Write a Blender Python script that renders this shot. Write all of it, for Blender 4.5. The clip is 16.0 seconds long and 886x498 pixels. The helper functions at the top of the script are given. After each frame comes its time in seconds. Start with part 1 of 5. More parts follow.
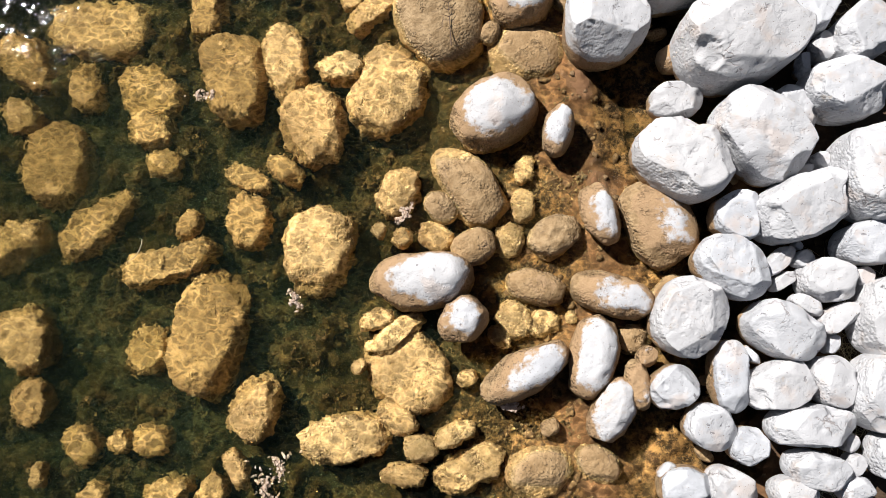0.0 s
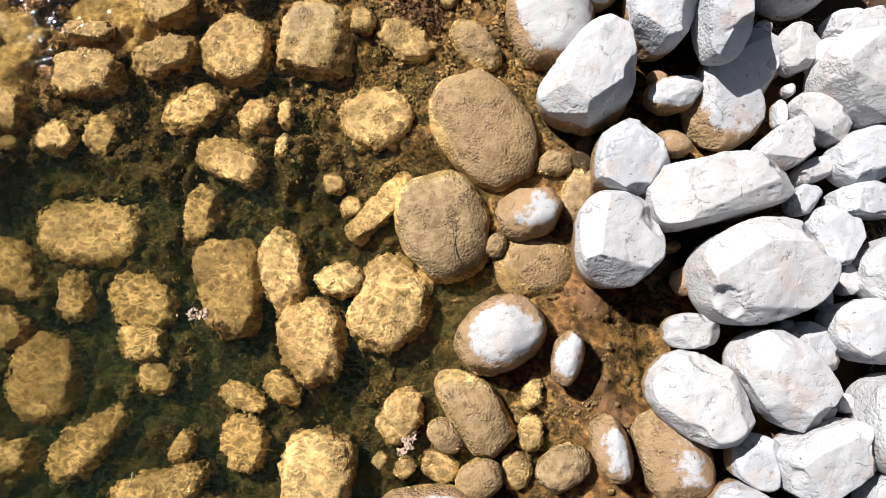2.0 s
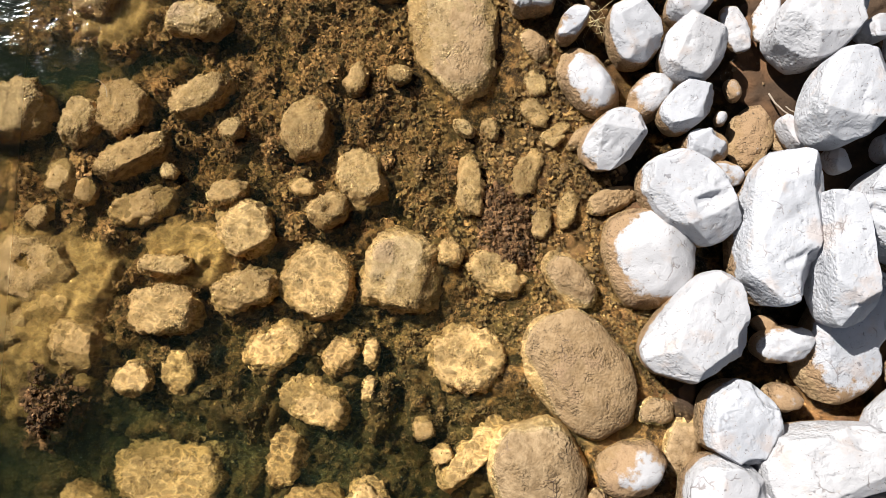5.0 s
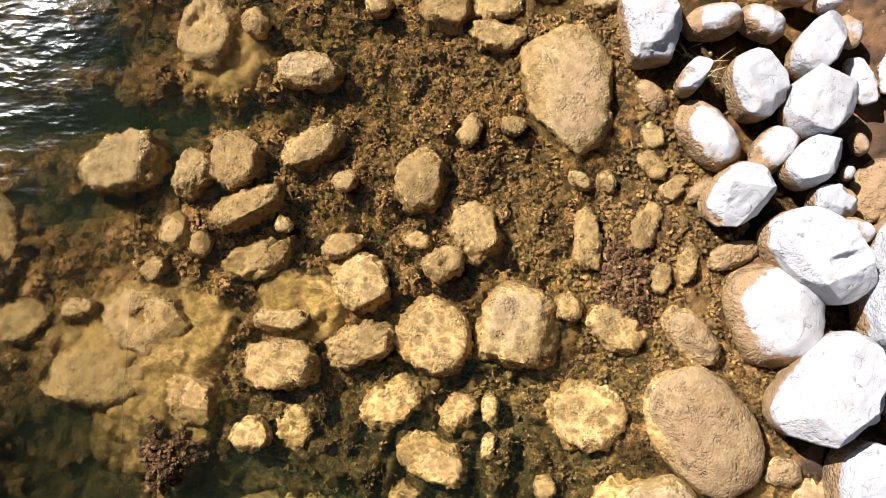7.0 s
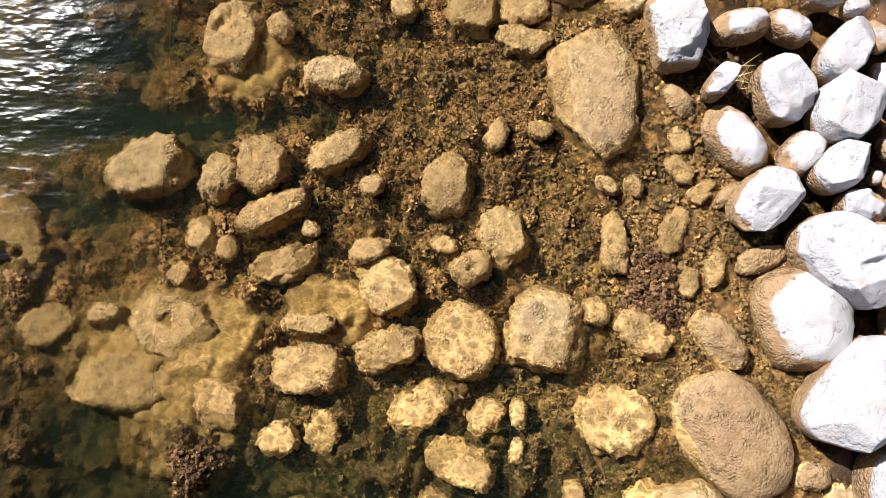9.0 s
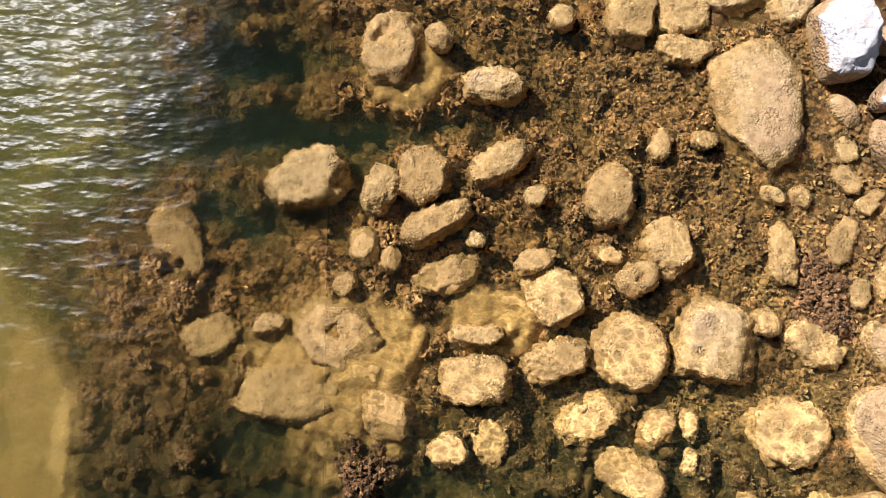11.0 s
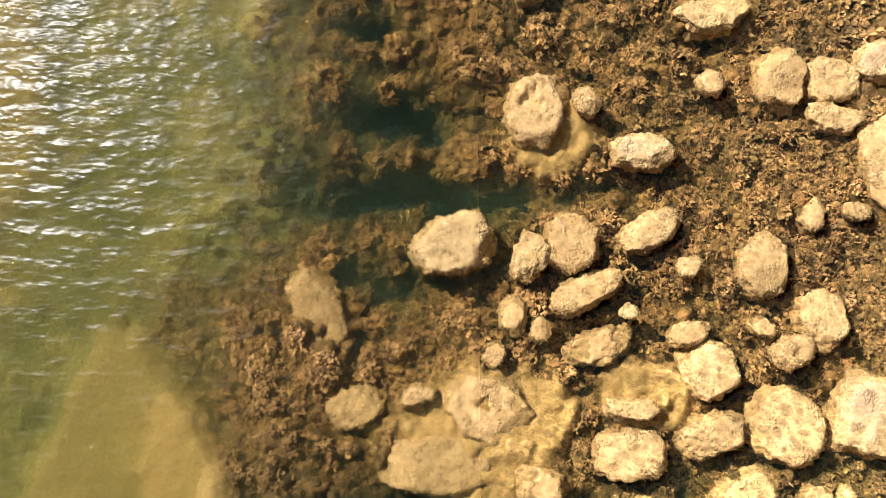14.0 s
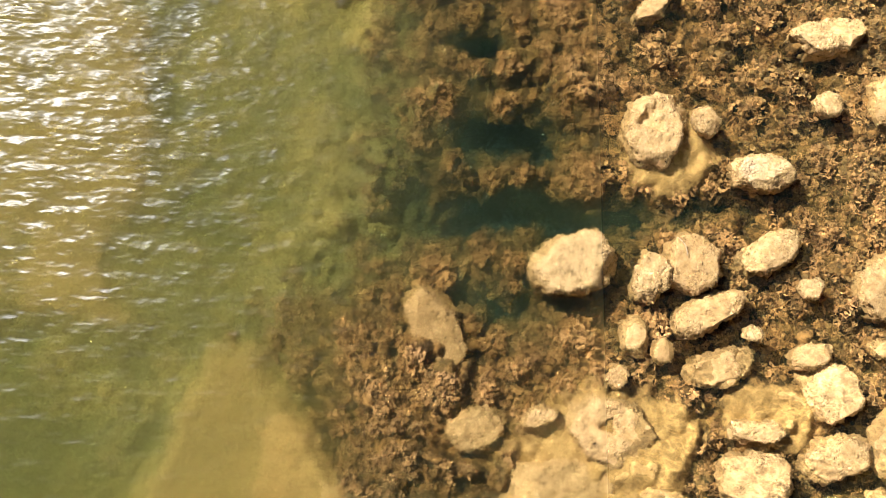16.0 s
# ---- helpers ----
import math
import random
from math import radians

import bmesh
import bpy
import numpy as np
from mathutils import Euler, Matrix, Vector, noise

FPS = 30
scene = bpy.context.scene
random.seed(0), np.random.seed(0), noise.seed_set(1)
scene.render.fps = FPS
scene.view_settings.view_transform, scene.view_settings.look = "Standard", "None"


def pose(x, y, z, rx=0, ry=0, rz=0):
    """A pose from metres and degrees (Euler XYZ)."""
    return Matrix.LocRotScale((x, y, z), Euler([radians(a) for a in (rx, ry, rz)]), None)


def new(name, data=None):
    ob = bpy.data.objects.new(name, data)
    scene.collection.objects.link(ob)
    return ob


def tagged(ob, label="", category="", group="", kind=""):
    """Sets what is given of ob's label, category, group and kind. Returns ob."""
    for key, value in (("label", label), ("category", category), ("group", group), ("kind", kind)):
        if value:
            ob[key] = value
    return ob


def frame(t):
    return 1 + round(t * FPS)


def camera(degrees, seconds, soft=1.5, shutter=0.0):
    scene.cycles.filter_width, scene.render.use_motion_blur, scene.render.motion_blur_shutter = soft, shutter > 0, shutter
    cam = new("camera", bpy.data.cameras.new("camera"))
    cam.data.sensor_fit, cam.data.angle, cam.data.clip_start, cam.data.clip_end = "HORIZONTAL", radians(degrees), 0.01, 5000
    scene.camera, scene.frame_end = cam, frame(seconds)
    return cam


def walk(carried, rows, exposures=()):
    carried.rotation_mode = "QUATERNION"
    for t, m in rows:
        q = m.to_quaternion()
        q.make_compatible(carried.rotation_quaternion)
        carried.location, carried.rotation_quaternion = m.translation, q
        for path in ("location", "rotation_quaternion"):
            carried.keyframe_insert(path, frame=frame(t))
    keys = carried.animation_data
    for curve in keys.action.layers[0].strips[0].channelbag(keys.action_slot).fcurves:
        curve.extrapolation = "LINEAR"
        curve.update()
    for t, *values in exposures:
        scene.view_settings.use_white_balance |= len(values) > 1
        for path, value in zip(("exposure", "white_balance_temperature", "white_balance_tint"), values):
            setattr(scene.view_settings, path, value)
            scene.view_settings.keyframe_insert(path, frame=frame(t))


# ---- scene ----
cam = camera(68.0, 16.0, soft=0.55)
PATH = (
    (0, -0.000, 0.000, 11.107, 8.07, 0.24, 0.00),
    (0.5, 0.021, 0.777, 11.110, 7.98, 0.29, 0.05),
    (1, 0.015, 1.720, 11.125, 7.95, 0.34, 0.04),
    (1.5, -0.007, 2.742, 11.119, 8.23, 0.21, 0.01),
    (2, -0.059, 3.905, 11.138, 7.83, 0.28, -0.07),
    (2.5, -0.109, 4.967, 11.169, 7.78, 0.42, -0.06),
    (3, -0.196, 5.887, 11.182, 7.63, 0.42, -0.12),
    (3.5, -0.366, 6.586, 11.171, 7.78, 0.31, -0.16),
    (4, -0.694, 7.214, 11.186, 7.63, 0.39, -0.25),
    (4.5, -1.090, 7.797, 11.211, 7.38, 0.47, -0.24),
    (5, -1.590, 8.289, 11.234, 7.21, 0.59, -0.33),
    (5.2, -1.821, 8.481, 11.244, 7.10, 0.68, -0.38),
    (7.3, -3.520, 9.258, 11.280, 7.33, 1.61, -0.17),
    (7.5, -3.540, 9.265, 11.268, 7.35, 1.58, -0.23),
    (8, -3.581, 9.220, 11.274, 7.59, 1.54, -0.21),
    (8.2, -3.627, 9.202, 11.266, 7.72, 1.48, -0.19),
    (10.3, -5.473, 9.432, 11.361, 7.02, 1.34, -0.28),
    (10.5, -5.864, 9.423, 11.352, 7.14, 1.46, -0.31),
    (11, -6.822, 9.474, 11.385, 7.52, 1.68, -0.22),
    (11.5, -7.628, 9.843, 11.424, 7.51, 1.54, -0.13),
    (12, -8.097, 10.180, 11.393, 6.92, 1.12, -0.06),
    (12.5, -8.570, 10.462, 11.355, 6.56, 0.61, -0.13),
    (13, -8.933, 10.591, 11.366, 6.84, 0.65, -0.15),
    (13.5, -9.369, 10.757, 11.333, 6.69, 0.34, -0.03),
    (14, -9.773, 10.848, 11.383, 6.99, 0.24, -0.02),
    (14.5, -10.193, 11.036, 11.418, 6.88, 0.32, -0.01),
    (15, -10.823, 11.102, 11.338, 7.00, -0.29, 0.15),
    (15.5, -11.490, 11.116, 11.277, 7.23, -0.86, 0.29),
    (16, -12.136, 11.121, 11.264, 7.33, -0.96, 0.40),
)
EXPOSURES = (
    (0.0, 0.53, 6500, 10),
    (5.2, 0.53, 6500, 10),
    (7.4, 0.84, 6500, 13),
    (8.2, 0.76, 6500, 13),
    (10.5, 0.83, 6450, 17),
    (12.5, 1.22, 6450, 17),
    (14.0, 1.36, 6500, 16),
    (16.0, 1.55, 6500, 15),
)
walk(cam, [(t, pose(*row)) for t, *row in PATH], EXPOSURES)

scene.cycles.transparent_max_bounces = 20  # stacked tinted sheets stand in for the water's haze

# ---- daylight ----
SUN_HEIGHT, SUN_TURN = 43.0, 49.0  # degrees above the horizon, and from +y towards -x
sky_world = bpy.data.worlds.new("sky")
scene.world = sky_world
sky_world.use_nodes = True
sky = sky_world.node_tree.nodes.new("ShaderNodeTexSky")
sky.sky_type, sky.sun_disc = "NISHITA", False
sky.sun_elevation, sky.sun_rotation = radians(SUN_HEIGHT), radians(-SUN_TURN)
back = sky_world.node_tree.nodes["Background"]
back.inputs["Strength"].default_value = 0.025
sky_world.node_tree.links.new(sky.outputs["Color"], back.inputs["Color"])
sun = new("sun", bpy.data.lights.new("sun", "SUN"))
sun.data.energy, sun.data.angle, sun.data.color = 5.5, radians(0.55), (1.0, 0.97, 0.935)
sun.matrix_world = pose(0, 0, 30, 90 - SUN_HEIGHT, 0, 180 + SUN_TURN) @ pose(0, 0, 0)


# ---- node helpers ----
def material(name):
    m = bpy.data.materials.new(name)
    m.use_nodes = True
    m.node_tree.nodes.clear()
    return m, m.node_tree


def node(tree, kind, **values):
    n = tree.nodes.new("ShaderNode" + kind)
    for key, value in values.items():
        sock = n.inputs[key.replace("_", " ")]
        if hasattr(value, "is_linked"):
            tree.links.new(value, sock)
        else:
            sock.default_value = value
    return n


def math2(tree, op, a, b=0.0, clamp=False):
    n = tree.nodes.new("ShaderNodeMath")
    n.operation, n.use_clamp = op, clamp
    for sock, value in zip(n.inputs, (a, b)):
        if hasattr(value, "is_linked"):
            tree.links.new(value, sock)
        else:
            sock.default_value = value
    return n.outputs[0]


def ramp(tree, value, low, high):
    n = node(tree, "MapRange", Value=value, From_Min=low, From_Max=high)
    n.interpolation_type = "SMOOTHSTEP"
    return n.outputs["Result"]


def mixed(tree, factor, a, b, blend="MIX"):
    n = tree.nodes.new("ShaderNodeMix")
    n.data_type, n.blend_type = "RGBA", blend
    for sock, value in ((n.inputs["Factor"], factor), (n.inputs["A"], a), (n.inputs["B"], b)):
        pick = [s for s in n.inputs if s.name == sock.name and s.type == ("VALUE" if sock.name == "Factor" else "RGBA")][0]
        if hasattr(value, "is_linked"):
            tree.links.new(value, pick)
        else:
            pick.default_value = value if sock.name == "Factor" else (*value, 1.0)
    return [s for s in n.outputs if s.type == "RGBA"][0]


def grain(tree, vector, scale, detail=4.0, rough=0.6):
    return node(tree, "TexNoise", Vector=vector, Scale=scale, Detail=detail, Roughness=rough).outputs["Fac"]


def bumped(tree, height, strength, distance):
    return node(tree, "Bump", Height=height, Strength=strength, Distance=distance).outputs["Normal"]


def surface(tree, shader):
    out = tree.nodes.new("ShaderNodeOutputMaterial")
    tree.links.new(shader, out.inputs["Surface"])


# ---- materials ----
def stone_material():
    """Pale stone; a silt and algae coat up to a ragged waterline, a rusty splash band over it."""
    m, t = material("stone")
    place = t.nodes.new("ShaderNodeNewGeometry").outputs["Position"]
    which = t.nodes.new("ShaderNodeObjectInfo").outputs["Random"]
    height = node(t, "SeparateXYZ", Vector=place).outputs["Z"]
    coarse, fine, tiny = grain(t, place, 1.3, 3.0), grain(t, place, 7.0, 5.0, 0.65), grain(t, place, 34.0, 3.0)
    edge = math2(t, "ADD", height, math2(t, "MULTIPLY", math2(t, "SUBTRACT", coarse, 0.5), 0.34))
    edge = math2(t, "ADD", edge, math2(t, "MULTIPLY", math2(t, "SUBTRACT", fine, 0.5), 0.3))
    edge = math2(t, "ADD", edge, math2(t, "MULTIPLY", math2(t, "SUBTRACT", which, 0.55), 0.2))
    dry = ramp(t, height, -0.3, 0.06)
    pale = mixed(t, ramp(t, coarse, 0.3, 0.7), (0.40, 0.41, 0.438), (0.505, 0.515, 0.542))
    pale = mixed(t, ramp(t, fine, 0.58, 0.75), pale, (0.44, 0.40, 0.365))
    pale = mixed(t, math2(t, "MULTIPLY", which, 0.35), pale, (0.50, 0.46, 0.425))
    pale = mixed(t, math2(t, "MULTIPLY", ramp(t, grain(t, place, 1.9, 4.0), 0.54, 0.68), 0.55), pale, (0.47, 0.39, 0.345))
    notch = math2(t, "MULTIPLY", ramp(t, grain(t, place, 9.0, 3.0, 0.55), 0.65, 0.69), ramp(t, grain(t, place, 1.6, 2.0), 0.48, 0.6))
    pale = mixed(t, math2(t, "MULTIPLY", notch, 0.7), pale, (0.13, 0.12, 0.125))
    pits = ramp(t, node(t, "TexVoronoi", Vector=place, Scale=16.0).outputs["Distance"], 0.05, 0.16)
    rust = mixed(t, tiny, (0.24, 0.145, 0.075), (0.42, 0.285, 0.16))
    silt = mixed(t, ramp(t, fine, 0.3, 0.7), (0.35, 0.245, 0.125), (0.53, 0.395, 0.23))
    ooze = mixed(t, ramp(t, fine, 0.3, 0.7), (0.40, 0.26, 0.12), (0.58, 0.405, 0.215))
    silt = mixed(t, dry, ooze, silt)
    silt = mixed(t, math2(t, "MULTIPLY", ramp(t, height, -0.05, 0.05), 0.75), silt, mixed(t, ramp(t, fine, 0.3, 0.7), (0.17, 0.105, 0.05), (0.33, 0.225, 0.12)))
    silt = mixed(t, math2(t, "MULTIPLY", which, 0.5), silt, (0.31, 0.19, 0.085))
    weedy = ramp(t, grain(t, place, 11.0, 4.0, 0.7), 0.58, 0.72)
    silt = mixed(t, math2(t, "MULTIPLY", weedy, 0.4), silt, (0.20, 0.12, 0.04))
    colour = mixed(t, ramp(t, edge, 0.40, 0.48), rust, pale)
    colour = mixed(t, ramp(t, edge, 0.21, 0.29), silt, colour)
    colour = mixed(t, math2(t, "MULTIPLY", ramp(t, pits, 0.6, 0.0), math2(t, "ADD", 0.2, math2(t, "MULTIPLY", dry, 0.7))), colour, (0.16, 0.10, 0.05))
    warp = node(t, "TexNoise", Vector=place, Scale=2.2, Detail=4.0).outputs["Color"]
    cells = node(t, "TexVoronoi", Vector=mixed(t, 0.35, place, warp), Scale=3.4)
    cells.feature = "DISTANCE_TO_EDGE"
    cracks = math2(t, "MULTIPLY", ramp(t, cells.outputs["Distance"], 0.035, 0.0), ramp(t, grain(t, place, 2.1, 3.0), 0.57, 0.66))
    flakes = ramp(t, grain(t, place, 3.6, 6.0, 0.62), 0.56, 0.61)
    colour = mixed(t, math2(t, "MULTIPLY", cracks, 0.55), colour, (0.12, 0.08, 0.06))
    specks = math2(t, "MULTIPLY", ramp(t, grain(t, place, 34.0, 2.0, 0.5), 0.61, 0.68), ramp(t, edge, 0.6, 0.4))
    colour = mixed(t, math2(t, "MULTIPLY", math2(t, "MULTIPLY", specks, math2(t, "ADD", 0.25, math2(t, "MULTIPLY", dry, 0.75))), ramp(t, coarse, 0.4, 0.6)), colour, (0.11, 0.075, 0.045))
    crumbs = node(t, "TexVoronoi", Vector=place, Scale=19.0).outputs["Distance"]
    relief = math2(t, "ADD", math2(t, "MULTIPLY", fine, 0.6), math2(t, "MULTIPLY", tiny, 0.4))
    relief = math2(t, "ADD", relief, math2(t, "MULTIPLY", pits, 0.2))
    relief = math2(t, "SUBTRACT", relief, math2(t, "ADD", math2(t, "MULTIPLY", cracks, 0.4), math2(t, "MULTIPLY", math2(t, "MULTIPLY", notch, dry), 0.9)))
    relief = math2(t, "SUBTRACT", relief, math2(t, "MULTIPLY", flakes, 0.5))
    relief = math2(t, "SUBTRACT", relief, math2(t, "MULTIPLY", math2(t, "MULTIPLY", crumbs, ramp(t, edge, 0.44, 0.2)), 0.5))
    facing = node(t, "SeparateXYZ", Vector=t.nodes.new("ShaderNodeNewGeometry").outputs["Normal"]).outputs["Z"]
    flank = math2(t, "MULTIPLY", ramp(t, facing, 0.8, 0.45), dry)
    relief = math2(t, "SUBTRACT", relief, math2(t, "MULTIPLY", math2(t, "MULTIPLY", crumbs, flank), 0.5))
    tilt = node(t, "Bump", Height=relief, Distance=0.06)
    crumbly = math2(t, "MULTIPLY", math2(t, "MULTIPLY", ramp(t, edge, 0.5, 0.4), ramp(t, grain(t, place, 2.6, 3.0), 0.46, 0.58)), 0.5)
    t.links.new(math2(t, "ADD", math2(t, "ADD", 0.22, crumbly), math2(t, "ADD", math2(t, "MULTIPLY", dry, 0.15), math2(t, "MULTIPLY", flank, 0.3))), tilt.inputs["Strength"])
    b = node(t, "BsdfPrincipled", Base_Color=colour, Roughness=0.85, Normal=tilt.outputs["Normal"])
    b.inputs["Specular IOR Level"].default_value = 0.25
    surface(t, b.outputs[0])
    return m


def bed_material():
    """Earth on the bank, weed-grown silt under water, clean sand where the attribute says so."""
    m, t = material("lake_bed")
    place = t.nodes.new("ShaderNodeNewGeometry").outputs["Position"]
    height = node(t, "SeparateXYZ", Vector=place).outputs["Z"]
    a, b_, c = grain(t, place, 0.8, 4.0), grain(t, place, 5.0, 5.0, 0.7), grain(t, place, 22.0, 4.0, 0.7)
    earth = mixed(t, b_, (0.09, 0.045, 0.022), (0.26, 0.14, 0.068))
    earth = mixed(t, ramp(t, grain(t, place, 0.7, 3.0), 0.38, 0.55), (0.06, 0.038, 0.024), earth)
    # Shade of the boulder gaps put into the earth: near-black above the waterline.
    earth = mixed(t, ramp(t, height, 0.02, 0.22), earth, mixed(t, c, (0.035, 0.024, 0.016), (0.12, 0.075, 0.045)))
    # Low grain goes near-black: shade in the weed's gaps put into the colour.
    weed = mixed(t, ramp(t, b_, 0.42, 0.66), (0.03, 0.019, 0.009), (0.38, 0.215, 0.085))
    weed = mixed(t, ramp(t, c, 0.5, 0.75), weed, (0.33, 0.205, 0.085))
    weed = mixed(t, ramp(t, a, 0.5, 0.7), weed, (0.15, 0.10, 0.04))
    east = node(t, "SeparateXYZ", Vector=place).outputs["X"]
    along = node(t, "SeparateXYZ", Vector=place).outputs["Y"]
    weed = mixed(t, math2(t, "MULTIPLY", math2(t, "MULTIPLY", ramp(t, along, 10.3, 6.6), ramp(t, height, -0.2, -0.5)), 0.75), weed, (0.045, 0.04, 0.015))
    sand = mixed(t, a, (0.365, 0.255, 0.10), (0.47, 0.33, 0.138))
    silt = mixed(t, ramp(t, b_, 0.35, 0.65), (0.41, 0.26, 0.10), (0.60, 0.41, 0.18))
    sand = mixed(t, ramp(t, east, -13.2, -12.2), sand, silt)
    mask = t.nodes.new("ShaderNodeAttribute")
    mask.attribute_name = "sand"
    wet = math2(t, "ADD", height, math2(t, "MULTIPLY", math2(t, "SUBTRACT", a, 0.5), 0.5))
    colour = mixed(t, ramp(t, wet, -0.25, -0.05), weed, earth)
    out = math2(t, "ADD", node(t, "SeparateXYZ", Vector=place).outputs["X"], math2(t, "MULTIPLY", math2(t, "SUBTRACT", a, 0.5), 5.0))
    out = math2(t, "SUBTRACT", out, math2(t, "MULTIPLY", ramp(t, along, 11.3, 12.8), 2.3))
    # Greenish silt: the open water's haze is partly painted onto the bed here.
    ooze = mixed(t, b_, (0.17, 0.18, 0.075), (0.34, 0.27, 0.115))
    ooze = mixed(t, ramp(t, grain(t, place, 0.6, 6.0, 0.7), 0.44, 0.62), ooze, (0.48, 0.35, 0.14))
    # Darkness of the deep hollows painted in: near-black blue below about 1.2 m.
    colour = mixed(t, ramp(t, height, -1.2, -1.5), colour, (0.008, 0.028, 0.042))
    colour = mixed(t, ramp(t, out, -13.8, -16.0), colour, ooze)
    ragged = math2(t, "ADD", mask.outputs["Fac"], math2(t, "MULTIPLY", math2(t, "SUBTRACT", b_, 0.5), math2(t, "MULTIPLY", ramp(t, east, -13.2, -12.2), 1.6)))
    colour = mixed(t, math2(t, "MULTIPLY", ramp(t, ragged, 0.1, 0.6), mask.outputs["Fac"]), colour, sand)
    relief = math2(t, "ADD", b_, math2(t, "MULTIPLY", c, 0.5))
    b = node(t, "BsdfPrincipled", Base_Color=colour, Roughness=0.9, Normal=bumped(t, relief, 0.7, 0.045))
    b.inputs["Specular IOR Level"].default_value = 0.2
    surface(t, b.outputs[0])
    return m


def plant_material(name, dark, light, rough=0.8, fuzz=0.0, own=0.9, south=0.0):
    m, t = material(name)
    which = t.nodes.new("ShaderNodeNewGeometry").outputs["Random Per Island"]
    place = t.nodes.new("ShaderNodeNewGeometry").outputs["Position"]
    clump = ramp(t, grain(t, place, 4.0, 6.0, 0.65), 0.34, 0.62)
    colour = mixed(t, math2(t, "ADD", math2(t, "MULTIPLY", which, own), math2(t, "MULTIPLY", clump, 1 - own)), dark, light)
    colour = mixed(t, math2(t, "MULTIPLY", ramp(t, grain(t, place, 1.1, 3.0), 0.45, 0.75), 0.5), colour, dark)
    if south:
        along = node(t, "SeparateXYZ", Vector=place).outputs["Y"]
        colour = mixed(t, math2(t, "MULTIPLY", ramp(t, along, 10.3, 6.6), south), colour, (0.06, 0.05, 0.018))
    b = node(t, "BsdfPrincipled", Base_Color=colour, Roughness=rough)
    if fuzz:
        hair = grain(t, place, 26.0, 5.0, 0.75)
        curl = mixed(t, ramp(t, hair, 0.4, 0.68), dark, colour)
        t.links.new(curl, b.inputs["Base Color"])
        t.links.new(bumped(t, hair, 1.0, fuzz), b.inputs["Normal"])
    surface(t, b.outputs[0])
    return m


def water_material():
    """Clear rippled skin: gloss by Fresnel, the rest refracts; the bright lines are painted on a sheet below."""
    m, t = material("water")
    place = t.nodes.new("ShaderNodeNewGeometry").outputs["Position"]
    away = node(t, "SeparateXYZ", Vector=place).outputs["X"]
    long_axis = node(t, "Mapping", Vector=place, Rotation=(0, 0, radians(12)), Scale=(0.42, 1.0, 1.0)).outputs[0]
    swell = grain(t, long_axis, 3.5, 2.0, 0.5)
    chop = grain(t, long_axis, 9.0, 2.0, 0.5)
    crest = math2(t, "POWER", ramp(t, swell, 0.15, 0.85), 1.6)
    waves = math2(t, "ADD", math2(t, "MULTIPLY", crest, 0.42), math2(t, "MULTIPLY", math2(t, "MULTIPLY", chop, crest), 0.34))
    calm = ramp(t, away, -9.0, -16.5)
    ripple = math2(t, "POWER", grain(t, long_axis, 15.0, 2.0, 0.5), 2.0)
    gusty = ramp(t, grain(t, place, 3.0, 3.0), 0.45, 0.7)
    fine = math2(t, "MULTIPLY", math2(t, "MULTIPLY", ripple, gusty), 0.42)
    far = ramp(t, away, -8.0, -12.5)
    waves = math2(t, "ADD", math2(t, "MULTIPLY", waves, far), math2(t, "MULTIPLY", fine, math2(t, "SUBTRACT", 1.0, far)))
    tilt = node(t, "Bump", Height=waves, Distance=0.30)
    t.links.new(math2(t, "ADD", 0.12, math2(t, "MULTIPLY", calm, 0.15)), tilt.inputs["Strength"])
    sway = node(t, "Bump", Height=grain(t, place, 4.5, 2.0, 0.45), Distance=0.30, Strength=0.22)
    rough = math2(t, "ADD", 0.08, math2(t, "MULTIPLY", ramp(t, away, -2.0, -12.0), 0.24))
    under = node(t, "BsdfRefraction", Color=(0.77, 0.785, 0.75, 1), IOR=1.33, Roughness=rough, Normal=sway.outputs["Normal"])
    gloss = node(t, "BsdfGlossy", Color=(0.25, 0.262, 0.265, 1), Normal=tilt.outputs["Normal"])
    t.links.new(math2(t, "ADD", 0.05, math2(t, "MULTIPLY", ramp(t, away, -8.0, -14.0), 0.25)), gloss.inputs["Roughness"])
    edge = node(t, "Fresnel", IOR=1.33)
    mix = node(t, "MixShader", Fac=edge.outputs[0])
    t.links.new(under.outputs[0], mix.inputs[1])
    t.links.new(gloss.outputs[0], mix.inputs[2])
    surface(t, mix.outputs[0])
    return m


